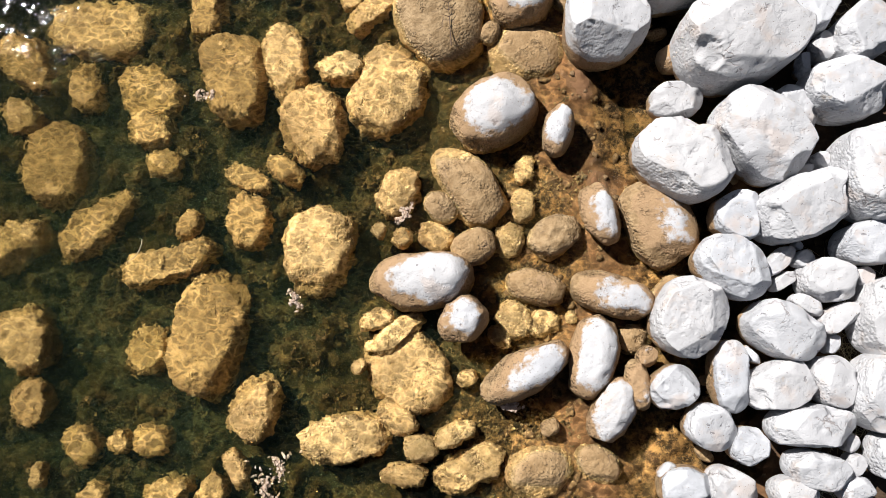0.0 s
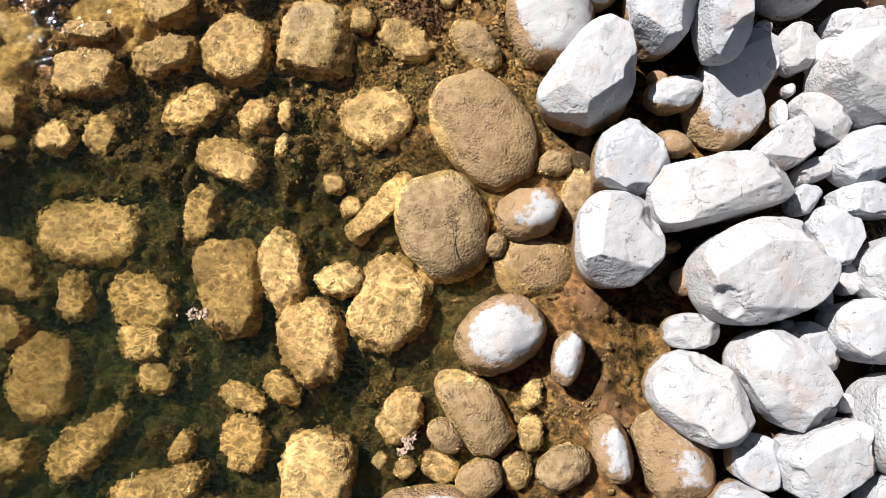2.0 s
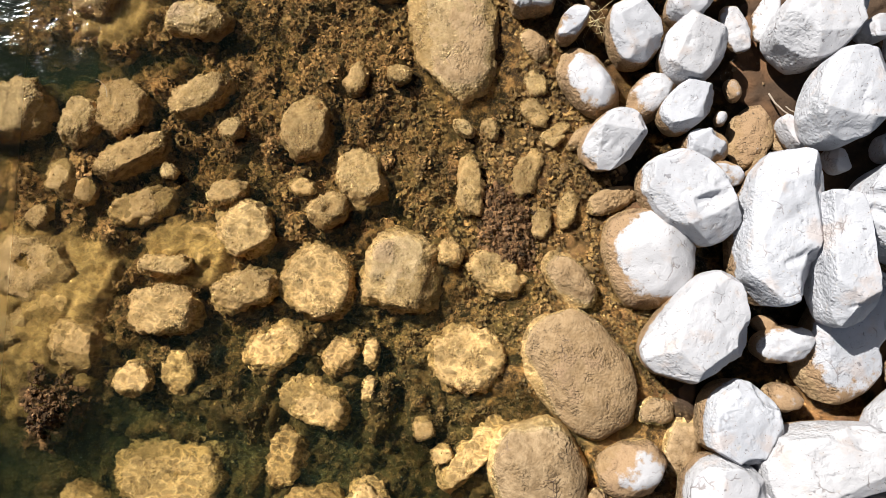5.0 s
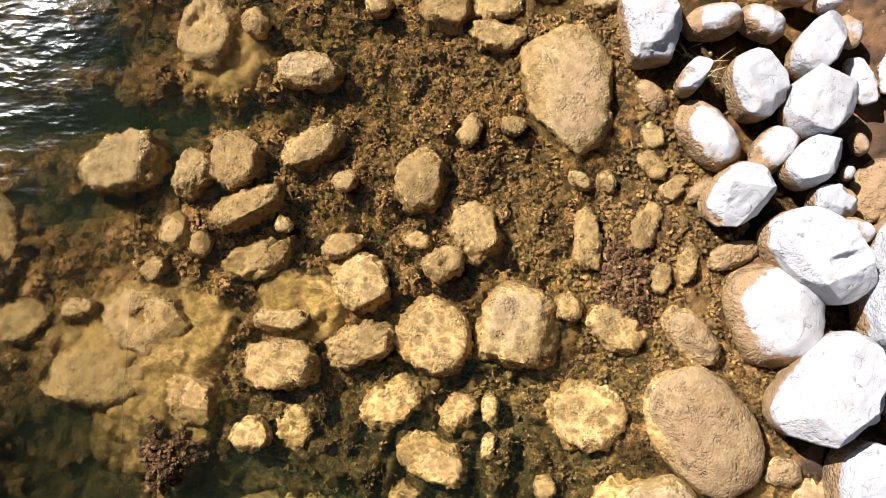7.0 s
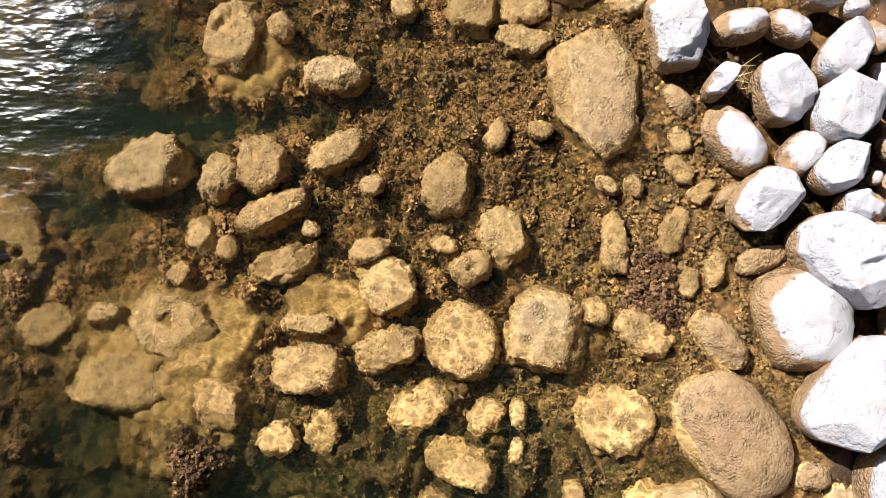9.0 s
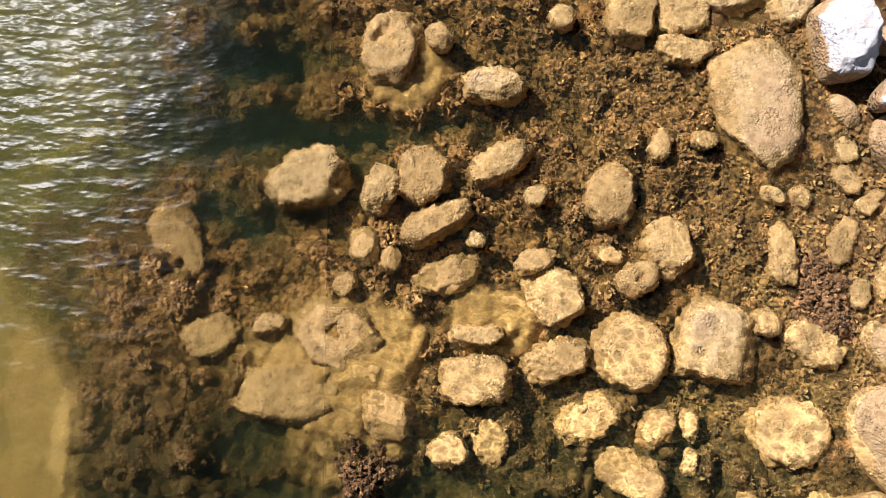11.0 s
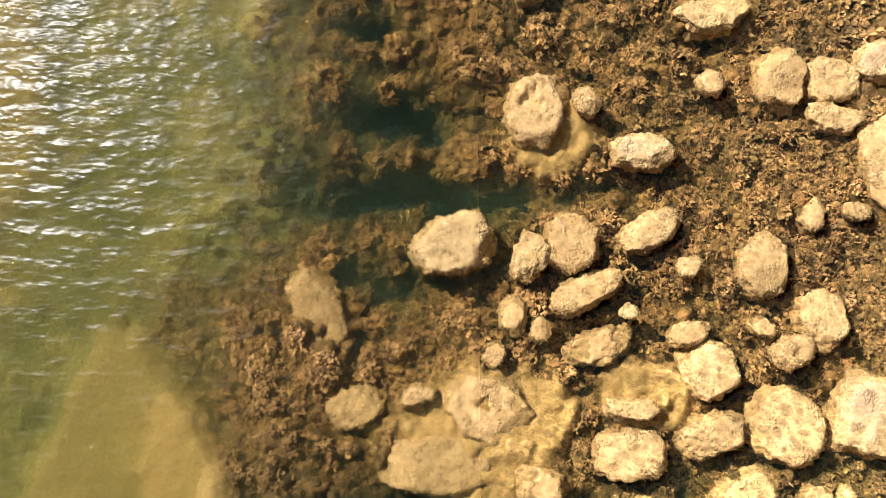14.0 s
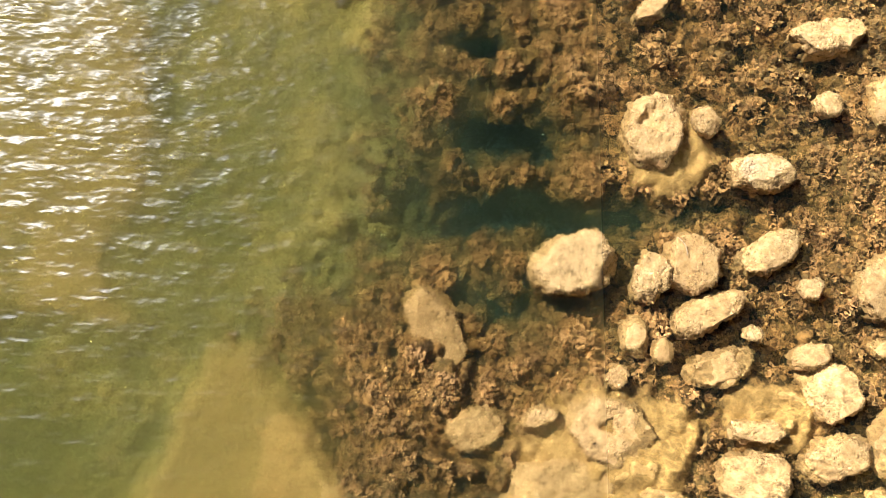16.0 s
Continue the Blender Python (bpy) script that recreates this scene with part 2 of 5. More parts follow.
def painted_caustics_material():
    """A see-through sheet with a net of bright caustic lines painted into its colour."""
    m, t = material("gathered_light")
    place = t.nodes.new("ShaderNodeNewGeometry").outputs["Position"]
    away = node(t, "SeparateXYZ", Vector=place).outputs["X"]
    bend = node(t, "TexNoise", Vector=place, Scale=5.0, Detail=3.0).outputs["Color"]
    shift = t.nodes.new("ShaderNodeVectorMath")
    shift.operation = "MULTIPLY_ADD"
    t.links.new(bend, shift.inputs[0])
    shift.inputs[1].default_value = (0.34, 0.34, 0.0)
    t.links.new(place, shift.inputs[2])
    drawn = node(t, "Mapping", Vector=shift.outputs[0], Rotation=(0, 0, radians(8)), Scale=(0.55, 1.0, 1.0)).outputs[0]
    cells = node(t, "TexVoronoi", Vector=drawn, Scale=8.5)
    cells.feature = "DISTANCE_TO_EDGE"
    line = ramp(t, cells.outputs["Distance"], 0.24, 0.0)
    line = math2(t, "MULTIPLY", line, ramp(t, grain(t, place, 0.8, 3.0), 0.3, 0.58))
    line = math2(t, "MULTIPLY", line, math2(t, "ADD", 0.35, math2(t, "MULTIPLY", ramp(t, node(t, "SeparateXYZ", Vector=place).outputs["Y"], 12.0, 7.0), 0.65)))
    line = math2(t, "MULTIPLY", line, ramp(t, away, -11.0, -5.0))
    # Caustic light as colour: lines above 1 brighten whatever passes the sheet.
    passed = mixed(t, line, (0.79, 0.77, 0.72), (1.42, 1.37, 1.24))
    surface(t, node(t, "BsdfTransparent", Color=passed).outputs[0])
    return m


def haze_sheet_material(share, tint):
    """One flat tinted sheet standing in for the haze and dimming of silty water."""
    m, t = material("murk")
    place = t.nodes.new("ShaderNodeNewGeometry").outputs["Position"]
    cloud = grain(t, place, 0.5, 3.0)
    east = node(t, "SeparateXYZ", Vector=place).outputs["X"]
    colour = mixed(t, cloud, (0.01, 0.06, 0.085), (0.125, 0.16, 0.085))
    # Lighter to the west: the bright veil there is put into the colour.
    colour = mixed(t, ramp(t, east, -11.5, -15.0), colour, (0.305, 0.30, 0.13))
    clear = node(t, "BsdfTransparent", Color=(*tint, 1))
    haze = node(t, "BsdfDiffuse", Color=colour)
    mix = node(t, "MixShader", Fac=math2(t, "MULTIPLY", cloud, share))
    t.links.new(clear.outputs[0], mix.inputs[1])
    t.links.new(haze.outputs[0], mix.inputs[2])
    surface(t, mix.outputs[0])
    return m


def crust_material():
    m, t = material("dried_crust")
    place = t.nodes.new("ShaderNodeNewGeometry").outputs["Position"]
    n = grain(t, place, 30.0, 4.0)
    b = node(t, "BsdfPrincipled", Base_Color=mixed(t, ramp(t, n, 0.35, 0.65), (0.30, 0.20, 0.13), (0.60, 0.47, 0.38)), Roughness=0.9, Normal=bumped(t, n, 0.7, 0.03))
    surface(t, b.outputs[0])
    return m


STONE, BED, WATER, PAINTED_CAUSTICS = stone_material(), bed_material(), water_material(), painted_caustics_material()
THIN_HAZE_SHEET, HAZE_SHEET = haze_sheet_material(0.06, (0.865, 0.86, 0.80)), haze_sheet_material(0.15, (0.89, 0.925, 0.89))
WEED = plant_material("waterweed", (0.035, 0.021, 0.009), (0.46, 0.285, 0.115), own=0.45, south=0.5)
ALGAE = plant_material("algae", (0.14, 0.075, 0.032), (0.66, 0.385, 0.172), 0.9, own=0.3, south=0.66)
FRINGE = plant_material("silted_algae", (0.15, 0.09, 0.035), (0.42, 0.29, 0.13), 0.9, own=0.5)
GRAVEL = plant_material("gravel", (0.15, 0.09, 0.042), (0.42, 0.28, 0.14), 0.9, 0.02, own=0.5)
BUSH = plant_material("bushy_weed", (0.03, 0.018, 0.011), (0.36, 0.20, 0.105), 0.9, own=0.85)
STRAW = plant_material("straw", (0.30, 0.22, 0.10), (0.66, 0.55, 0.33))
WOOD = plant_material("dead_wood", (0.20, 0.14, 0.09), (0.52, 0.45, 0.36))
TWIG = plant_material("dark_twig", (0.05, 0.03, 0.02), (0.14, 0.085, 0.055))
CRUST = crust_material()


# ---- shape helpers ----
def hashed(ix, iy, iz, seed):
    h = (ix * 374761393 + iy * 668265263 + iz * 1440662683 + seed * 974634777) & 0xFFFFFFFF
    h = ((h ^ (h >> 15)) * 2246822519) & 0xFFFFFFFF
    h = ((h ^ (h >> 13)) * 1274126177) & 0xFFFFFFFF
    return ((h ^ (h >> 16)) & 0xFFFF) / 32767.5 - 1.0


def value_noise(p, seed=0):
    """Smooth noise from -1 to 1 at the rows of p."""
    base = np.floor(p).astype(np.int64)
    f = p - base
    f = f * f * (3 - 2 * f)
    total = 0.0
    for dx in (0, 1):
        for dy in (0, 1):
            for dz in (0, 1):
                w = (f[:, 0] if dx else 1 - f[:, 0]) * (f[:, 1] if dy else 1 - f[:, 1]) * (f[:, 2] if dz else 1 - f[:, 2])
                total = total + w * hashed(base[:, 0] + dx, base[:, 1] + dy, base[:, 2] + dz, seed)
    return total


def flat_noise(x, y, scale, seed):
    shape = x.shape
    turn = 0.0 if 4 < seed < 20 else 0.6 + 1.7 * seed
    u, v = x.ravel() * math.cos(turn) - y.ravel() * math.sin(turn), x.ravel() * math.sin(turn) + y.ravel() * math.cos(turn)
    p = np.stack([u * scale, v * scale, np.full(x.size, 0.37 + seed)], 1)
    return value_noise(p, seed).reshape(shape)


def mesh_of(name, verts, faces, mat, smooth=True):
    """A mesh from arrays; all faces have the same number of corners."""
    me = bpy.data.meshes.new(name)
    corners = faces.shape[1]
    me.vertices.add(len(verts))
    me.vertices.foreach_set("co", np.ascontiguousarray(verts, dtype=np.float32).ravel())
    me.loops.add(faces.size)
    me.loops.foreach_set("vertex_index", np.ascontiguousarray(faces, dtype=np.int32).ravel())
    me.polygons.add(len(faces))
    me.polygons.foreach_set("loop_start", np.arange(0, faces.size, corners, dtype=np.int32))
    me.polygons.foreach_set("use_smooth", np.full(len(faces), smooth))
    me.materials.append(mat)
    me.update(calc_edges=True)
    me.validate()
    return me


def grid_faces(nx, ny):
    i = np.arange(nx * ny).reshape(ny, nx)
    return np.stack([i[:-1, :-1], i[:-1, 1:], i[1:, 1:], i[1:, :-1]], -1).reshape(-1, 4)


def ball(level):
    bm = bmesh.new()
    bmesh.ops.create_icosphere(bm, subdivisions=level, radius=1.0)
    v = np.array([w.co[:] for w in bm.verts])
    f = np.array([[w.index for w in face.verts] for face in bm.faces])
    bm.free()
    return v, f


BALLS = {n: ball(n) for n in (2, 3, 4, 5, 6)}


# ---- the lie of the land ----
def shore(y):
    return 2.6 + 0.2 * np.sin(y * 0.9) - 0.06 * np.maximum(0, y - 5) ** 1.5


def hollow(x, y, cx, cy, rx, ry, deep):
    x, y = x + 0.7 * flat_noise(x, y, 0.9, 51), y + 0.4 * flat_noise(x, y, 1.1, 52) + 0.16 * flat_noise(x, y, 3.1, 53)
    return -deep * np.exp(-(((x - cx) / rx) ** 2) - ((y - cy) / ry) ** 2)


def sand_bars(x, y):
    """1 on the clean sand: a tongue that points to the open water, and the flat beyond the channel."""
    wobble = 0.45 * flat_noise(x, y, 0.9, 5) + 0.15 * flat_noise(x, y, 3.0, 6)
    up = np.maximum(0, y - 7.5)
    tongue = np.minimum(np.minimum(10.8 - y, x + 17.5 - 0.42 * up), -13.5 - x - 0.16 * up - 0.12 * up**2)
    flat = np.minimum(-17.6 - x, 1.2 * (y - 11.3))
    bars = np.maximum(np.minimum(tongue, 3) * 1.7, np.clip(flat, -3, 3) * 0.5) + 0.9 * wobble
    silt = np.maximum(silt_patch(x, y, -9.2, 8.8, 1.6, 1.65), silt_patch(x, y, -6.2, 9.7, 0.9, 0.6))
    silt = np.maximum(silt, np.maximum(silt_patch(x, y, -8.3, 9.3, 0.95, 0.8), silt_patch(x, y, -7.9, 14.5, 0.8, 0.9)))
    return np.maximum(np.clip(0.5 + bars, 0, np.where(flat > -0.6, 0.75, 0.95)), np.clip(0.5 + 1.3 * (silt + 0.8 * wobble), 0, 0.76))


def silt_patch(x, y, cx, cy, rx, ry):
    return 1 - np.hypot((x - cx) / rx, (y - cy) / ry)


def land(x, y):
    d = x - shore(np.clip(y, -20, 22))
    z = np.where(d > 0, np.minimum(d * 0.16, 1.2) - np.minimum(d * 0.5, 0.36), np.maximum(d * 0.115, -0.62) + np.minimum(0, d + 5.4) * 0.038) - 0.06
    z = z - 0.32 * np.clip((7.5 - y) / 4, 0, 1) * np.clip(-d / 4, 0, 1)
    z = np.maximum(z, -1.75)
    z = z + hollow(x, y, -10.6, 13.2, 1.9, 0.5, 0.95) + hollow(x, y, -8.7, 13.35, 1.5, 0.18, 0.75) + hollow(x, y, -10.3, 14.7, 1.1, 0.42, 0.95) + hollow(x, y, -10.9, 16.7, 0.6, 0.3, 0.85) + hollow(x, y, -10.9, 11.7, 0.9, 0.4, 0.6) + hollow(x, y, -10.9, 8.0, 0.35, 0.6, 0.5) + hollow(x, y, -6.3, 5.9, 1.0, 0.6, 0.3)
    z = z - 0.1 * np.clip((-10.1 - x + 0.9 * flat_noise(x, y, 0.7, 41)) / 1.8, 0, 1) * np.clip((y - 11.3) / 1.2, 0, 1)
    z = z + 0.3 * np.exp(-(((x + 12.3) / 1.6) ** 4) - (np.maximum(0, y - 9.3) / 1.6) ** 2)
    s = sand_bars(x, y)
    near = np.clip((x + 16.3 - 2.2 * np.clip((y - 11.3) / 1.5, 0, 1) + 1.3 * flat_noise(x, y, 0.5, 24) + 0.6 * flat_noise(x, y, 1.7, 27)) / 3.8, 0, 1)
    near = near * near * (3 - 2 * near)
    z = near * (z + 0.5 * s) + (1 - near) * (np.maximum(z, -1.35) * (1 - s) - 0.86 * s)
    rough = 1 - (0.8 - 0.1 * near) * s
    bushy = np.clip((-2.0 - d) / 3, 0, 1) * np.clip((x + 15.8 + 1.2 * flat_noise(x, y, 0.8, 28)) / 3, 0, 1)
    lumps = bushy * (0.5 * np.abs(flat_noise(x, y, 1.5, 21)) + 0.34 * np.abs(flat_noise(x, y, 3.4, 22)) - 0.2 + 0.10 * np.abs(flat_noise(x, y, 7.0, 25)) + 0.05 * np.abs(flat_noise(x, y, 13.0, 26)))
    lumps = lumps + 0.10 * flat_noise(x, y, 1.6, 1) + 0.07 * np.abs(flat_noise(x, y, 4.5, 2)) + 0.04 * flat_noise(x, y, 9.0, 3)
    return z + rough * lumps + 0.14 * np.clip(1.4 * silt_patch(x, y, -9.2, 8.7, 1.55, 1.7) + 0.5 * flat_noise(x, y, 1.2, 30), 0, 1)


def spaced(lo, hi, step, far):
    """Even steps from lo to hi, then ever wider ones out to far on both sides."""
    out = np.geomspace(step * 4, far, 26)
    return np.concatenate([lo - out[::-1], np.arange(lo, hi, step), hi + out])


xs, ys = spaced(-24.0, 10.0, 0.05, 400.0), spaced(-6.0, 20.0, 0.05, 400.0)
gx, gy = np.meshgrid(xs, ys)
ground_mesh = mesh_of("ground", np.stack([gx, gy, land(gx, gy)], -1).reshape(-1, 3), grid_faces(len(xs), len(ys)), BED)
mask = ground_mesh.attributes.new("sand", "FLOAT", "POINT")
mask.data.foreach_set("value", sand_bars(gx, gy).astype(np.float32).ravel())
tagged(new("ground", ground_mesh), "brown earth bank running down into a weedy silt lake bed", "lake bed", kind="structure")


def sheet(name, z, mat, label):
    edges = np.array([-400.0, -60, -24, -12, 0, 6, 12, 30])
    ex, ey = np.meshgrid(edges, np.array([-400.0, -60, -6, 7, 20, 60, 400]))
    me = mesh_of(name, np.stack([ex, ey, np.full(ex.shape, z)], -1).reshape(-1, 3), grid_faces(ex.shape[1], ex.shape[0]), mat)
    return tagged(new(name, me), label, "water", kind="structure")


skin = sheet("water", 0.0, WATER, "clear rippled lake water glittering in the sun")
skin.visible_shadow = False  # daylight passes into the water
sheet("water", -0.03, PAINTED_CAUSTICS, "see-through sheet with painted caustic lines just under the water surface")
# Haze sheets added at set depths; they tint and dim what lies below.
for depth, haze_mat in ((0.28, THIN_HAZE_SHEET), (0.60, THIN_HAZE_SHEET), (0.82, HAZE_SHEET), (1.0, HAZE_SHEET), (1.2, HAZE_SHEET)):
    sheet("water", -depth, haze_mat, "flat greenish sheet added for the haze of silty lake water")


# ---- stones ----
made_stones = []


def stone(x, y, top, a, b, c, turn, cuts, kind, tilt=0.0, taper=0.0, bend=0.0, square=0.0, dip=0.0):
    """A boulder with its top at that height, half-axes a, b, c, turned, and split flat where the cuts say (degrees, share of its half-width)."""
    dry, awash = kind == "dry", kind in ("bare", "wet")
    rng = np.random.RandomState(1000 + len(made_stones))
    v, f = BALLS[6 if dry and a > 0.62 else 5 if a > (0.3 if dry else 0.42) else 4 if a > 0.14 else 3]
    round_, steep = (2.4, 3.4) if dry else (2.3, 2.3) if awash else (2.4, 3.2)
    round_ = round_ + square
    around = (np.abs(v[:, 0]) ** round_ + np.abs(v[:, 1]) ** round_) ** (steep / round_) + np.abs(v[:, 2]) ** steep
    p = v / around[:, None] ** (1 / steep) * (a * 0.96, b * 0.96, c)
    p[:, 1] = p[:, 1] * (1 - taper * p[:, 0] / a) + bend * (p[:, 0] ** 2 / a - 0.4 * a)
    planes = []
    for angle, share in zip(cuts[::2], cuts[1::2]):
        w = radians(angle)
        reach = math.hypot(a * math.cos(w), b * math.sin(w))
        lean = rng.uniform(-0.1, 0.25)
        planes.append((math.cos(w) * math.cos(lean), math.sin(w) * math.cos(lean), math.sin(lean), reach * share))
    for _ in range(3):
        w, up = rng.uniform(0, 2 * math.pi), rng.uniform(0.05, 0.45)
        n = np.array([math.cos(w) * math.sqrt(1 - up * up), math.sin(w) * math.sqrt(1 - up * up), up])
        planes.append((*n, rng.uniform(0.9, 1.0) * math.sqrt((a * n[0]) ** 2 + (b * n[1]) ** 2 + (c * n[2]) ** 2)))
    for _ in range(4 if dry else 1):
        w, up = rng.uniform(0, 2 * math.pi), rng.uniform(0.6, 0.9)
        n = np.array([math.cos(w) * math.sqrt(1 - up * up), math.sin(w) * math.sqrt(1 - up * up), up])
        planes.append((*n, rng.uniform(0.80, 0.95) * math.sqrt((a * n[0]) ** 2 + (b * n[1]) ** 2 + (c * n[2]) ** 2)))
    lean = 0.13 if dry else 0.08
    planes.append((rng.uniform(-lean, lean), rng.uniform(-lean, lean), 0.985, c * (0.68 if dry else 0.92 if awash else 0.84)))
    for nx, ny, nz, h in planes:
        over = np.maximum(0, p @ (nx, ny, nz) - h)
        p = p - np.outer(over * (0.97 if dry else 0.9), (nx, ny, nz))
    size = math.sqrt(a * b)
    shift = rng.uniform(-50, 50, 3)
    if dry and a > 0.35:  # broad hollow chips on the flanks
        for _ in range(rng.randint(1, 4)):
            w, r = rng.uniform(0, 2 * math.pi), size * rng.uniform(0.5, 0.95)
            spot = np.array([a * math.cos(w), b * math.sin(w), c * rng.uniform(0.5, 0.9)])
            aim = spot / np.linalg.norm(spot)
            spot = spot * rng.uniform(0.78, 0.9) + rng.uniform(0.72, 0.86) * r * aim
            far = p - spot
            reach = np.linalg.norm(far, axis=1) * (1 + 0.10 * value_noise(p / size * 4.0 + shift, 9))
            p = p - np.outer(np.maximum(0, r - reach), aim)
    way = v / np.linalg.norm(v, axis=1, keepdims=True)
    side = 1 - np.abs(way[:, 2])
    bump = 0.045 * value_noise(p / size * 1.5 + shift, 1) + 0.028 * value_noise(p / size * 3.7 + shift, 2)
    if dry:
        ledge = np.abs(value_noise(p / size * 2.2 + shift + 7, 5))
        bump = 0.65 * bump - 0.03 * np.maximum(0, 0.08 - ledge) / 0.08 * np.clip(2 * value_noise(p / size * 1.3 + shift, 6), 0, 1)
        rough = np.maximum(0, value_noise(p * 5.0 + shift, 7)) ** 2
        bump = bump + (0.008 * value_noise(p * 11.0 + shift, 3) - 0.05 * rough * np.abs(value_noise(p * 14.0 + shift, 8))) / max(size, 0.3)
    elif awash:
        bump = bump * 0.8 + (0.014 * value_noise(p * 7.0 + shift, 3) + 0.010 * value_noise(p * 22.0 + shift, 4)) / max(size, 0.3)
    else:
        ragged = 0.018 + 0.055 * side
        bump = bump * (0.35 + 0.9 * side) + ragged * (value_noise(p * 6.5 + shift, 3) + 0.7 * value_noise(p * 17.0 + shift, 4)) / max(size, 0.4)
    p = p + way * (bump * size)[:, None]
    p[:, 2] = np.where(p[:, 2] < 0, p[:, 2] * 1.6, p[:, 2])
    p[:, 2] -= p[:, 2].max()
    me = mesh_of("boulder" if size > 0.3 else "stone", p, f, STONE)
    ob = new(me.name, me)
    ob.matrix_world = pose(x, y, top, dip, tilt, 0) @ pose(0, 0, 0, 0, 0, turn)
    made_stones.append(ob)
    return ob


def sized(a):
    return "large" if a > 0.8 else "middling" if a > 0.4 else "small"


def shaped(a, b):
    return "long" if a > 1.55 * b else "oval" if a > 1.2 * b else "round"


def dry_stone(x, y, top, a, b, c, turn, *cuts, **form):
    ob = stone(x, y, top, a, b, c, turn, cuts, "dry", 0, **form)
    tagged(ob, f"{sized(a)} {shaped(a, b)} sun-bleached white boulder on the dry bank", "boulder", "white boulders of the bank")


def bare_stone(x, y, top, a, b, c, turn, *cuts, **form):
    ob = stone(x, y, top, a, b, c, turn, cuts, "bare", -15, **form)
    tagged(ob, f"{sized(a)} {shaped(a, b)} boulder, white on top, brown at the waterline", "boulder", "half-dry boulders at the water's edge")


def wet_stone(x, y, top, a, b, c, turn, *cuts, **form):
    ob = stone(x, y, top, a, b, c, turn, cuts, "wet", -3, **form)
    tagged(ob, f"{sized(a)} {shaped(a, b)} silt-brown boulder just breaking the water", "boulder", "brown boulders awash")


def sunk_stone(x, y, top, a, b, c, turn, *cuts, **form):
    ob = stone(x, y, top, a, b, c, turn, cuts, "sunk", 0, **form)
    deep = "lying deep in murky water" if top < -0.3 else "under shallow clear water"
    tagged(ob, f"{sized(a)} {shaped(a, b)} tan silt-coated boulder {deep}", "boulder", "boulders under water")


def dent(x, y, radius, deep):
    """A round hole worn into the boulder that lies there."""
    ob = min(made_stones, key=lambda o: math.hypot(o.location.x - x, o.location.y - y))
    turned = ob.matrix_world.inverted() @ Vector((x, y, ob.location.z))
    for w in ob.data.vertices:
        off = math.hypot(w.co.x - turned.x, w.co.y - turned.y) / radius
        off *= 1 + 0.3 * math.sin(3.0 * math.atan2(w.co.y - turned.y, w.co.x - turned.x) + x) + 0.12 * math.sin(40 * w.co.x) + 0.12 * math.sin(37 * w.co.y)
        if off < 1.25 and w.co.z > -0.5:
            w.co.z += -deep * min(1.0, 2.6 * (1 - off)) if off < 1 else 0.05 * (1.25 - off) / 0.25


def cleft(x, y, length, width, deep, turn):
    """A broken-out notch across the boulder that lies there."""
    ob = min(made_stones, key=lambda o: math.hypot(o.location.x - x, o.location.y - y))
    q = np.empty(len(ob.data.vertices) * 3)
    ob.data.vertices.foreach_get("co", q)
    q = q.reshape(-1, 3)
    world = np.array(ob.matrix_world)
    at = q @ world[:3, :3].T + world[:3, 3]
    c, s = math.cos(radians(turn)), math.sin(radians(turn))
    u, v = (at[:, 0] - x) * c + (at[:, 1] - y) * s, (at[:, 1] - y) * c - (at[:, 0] - x) * s
    u, v = u / length * 2, v / width + 0.25 * flat_noise(at[:, 0], at[:, 1], 4.0, 61)
    # steep on its upper lip, easy below
    fall = np.clip(1 - np.abs(u), 0, 1) ** 0.6 * np.clip(np.where(v > 0, (0.5 - v) * 6, 0.5 + v), 0, 1)
    q[:, 2] -= np.where(q[:, 2] > -0.8, deep * fall, 0)
    ob.data.vertices.foreach_set("co", q.ravel())


# pale boulders on the bank
dry_stone(5.62, -1.91, 1.06, 0.46, 0.29, 0.33, 169, 266, 0.92)
dry_stone(4.68, -1.59, 0.82, 0.31, 0.29, 0.28, 86, 304, 0.89, 64, 0.92, 184, 0.93)
dry_stone(3.71, -2.23, 0.74, 0.41, 0.32, 0.33, 4, 176, 0.89)
dry_stone(4.38, -2.24, 0.84, 0.39, 0.33, 0.33, 152, 28, 0.86, 118, 0.86, 253, 0.93)
dry_stone(5.31, -2.28, 0.93, 0.36, 0.26, 0.29, 176, 94, 0.86, 4, 0.92)
dry_stone(6.17, -1.52, 0.85, 0.15, 0.12, 0.15, 75, 105, 0.88, 210, 0.9, 30, 0.91)
dry_stone(6.20, -1.84, 0.89, 0.18, 0.15, 0.18, 57, 318, 0.89, 138, 0.89, 48, 0.89, 243, 0.93)
dry_stone(6.67, -1.68, 1.17, 0.38, 0.27, 0.30, 85, 20, 0.81, 110, 0.85)
dry_stone(6.16, -2.19, 0.96, 0.26, 0.19, 0.22, 12, 3, 0.91, 183, 0.92)
dry_stone(3.61, -0.71, 0.72, 0.40, 0.34, 0.34, 39)
dry_stone(4.47, -0.53, 0.88, 0.59, 0.27, 0.35, 91, 269, 0.86, 59, 0.92)
dry_stone(5.15, -0.66, 1.06, 0.53, 0.37, 0.39, 24, 246, 0.9, 336, 0.93)
dry_stone(5.95, -0.60, 1.10, 0.42, 0.33, 0.34, 107, 358, 0.92, 88, 0.93)
dry_stone(6.58, -0.73, 1.37, 0.63, 0.41, 0.44, 71, 34, 0.92)
dry_stone(5.55, -1.26, 1.15, 0.64, 0.32, 0.40, 8, 67, 0.92)
dry_stone(4.13, -1.31, 0.82, 0.38, 0.36, 0.34, 153)
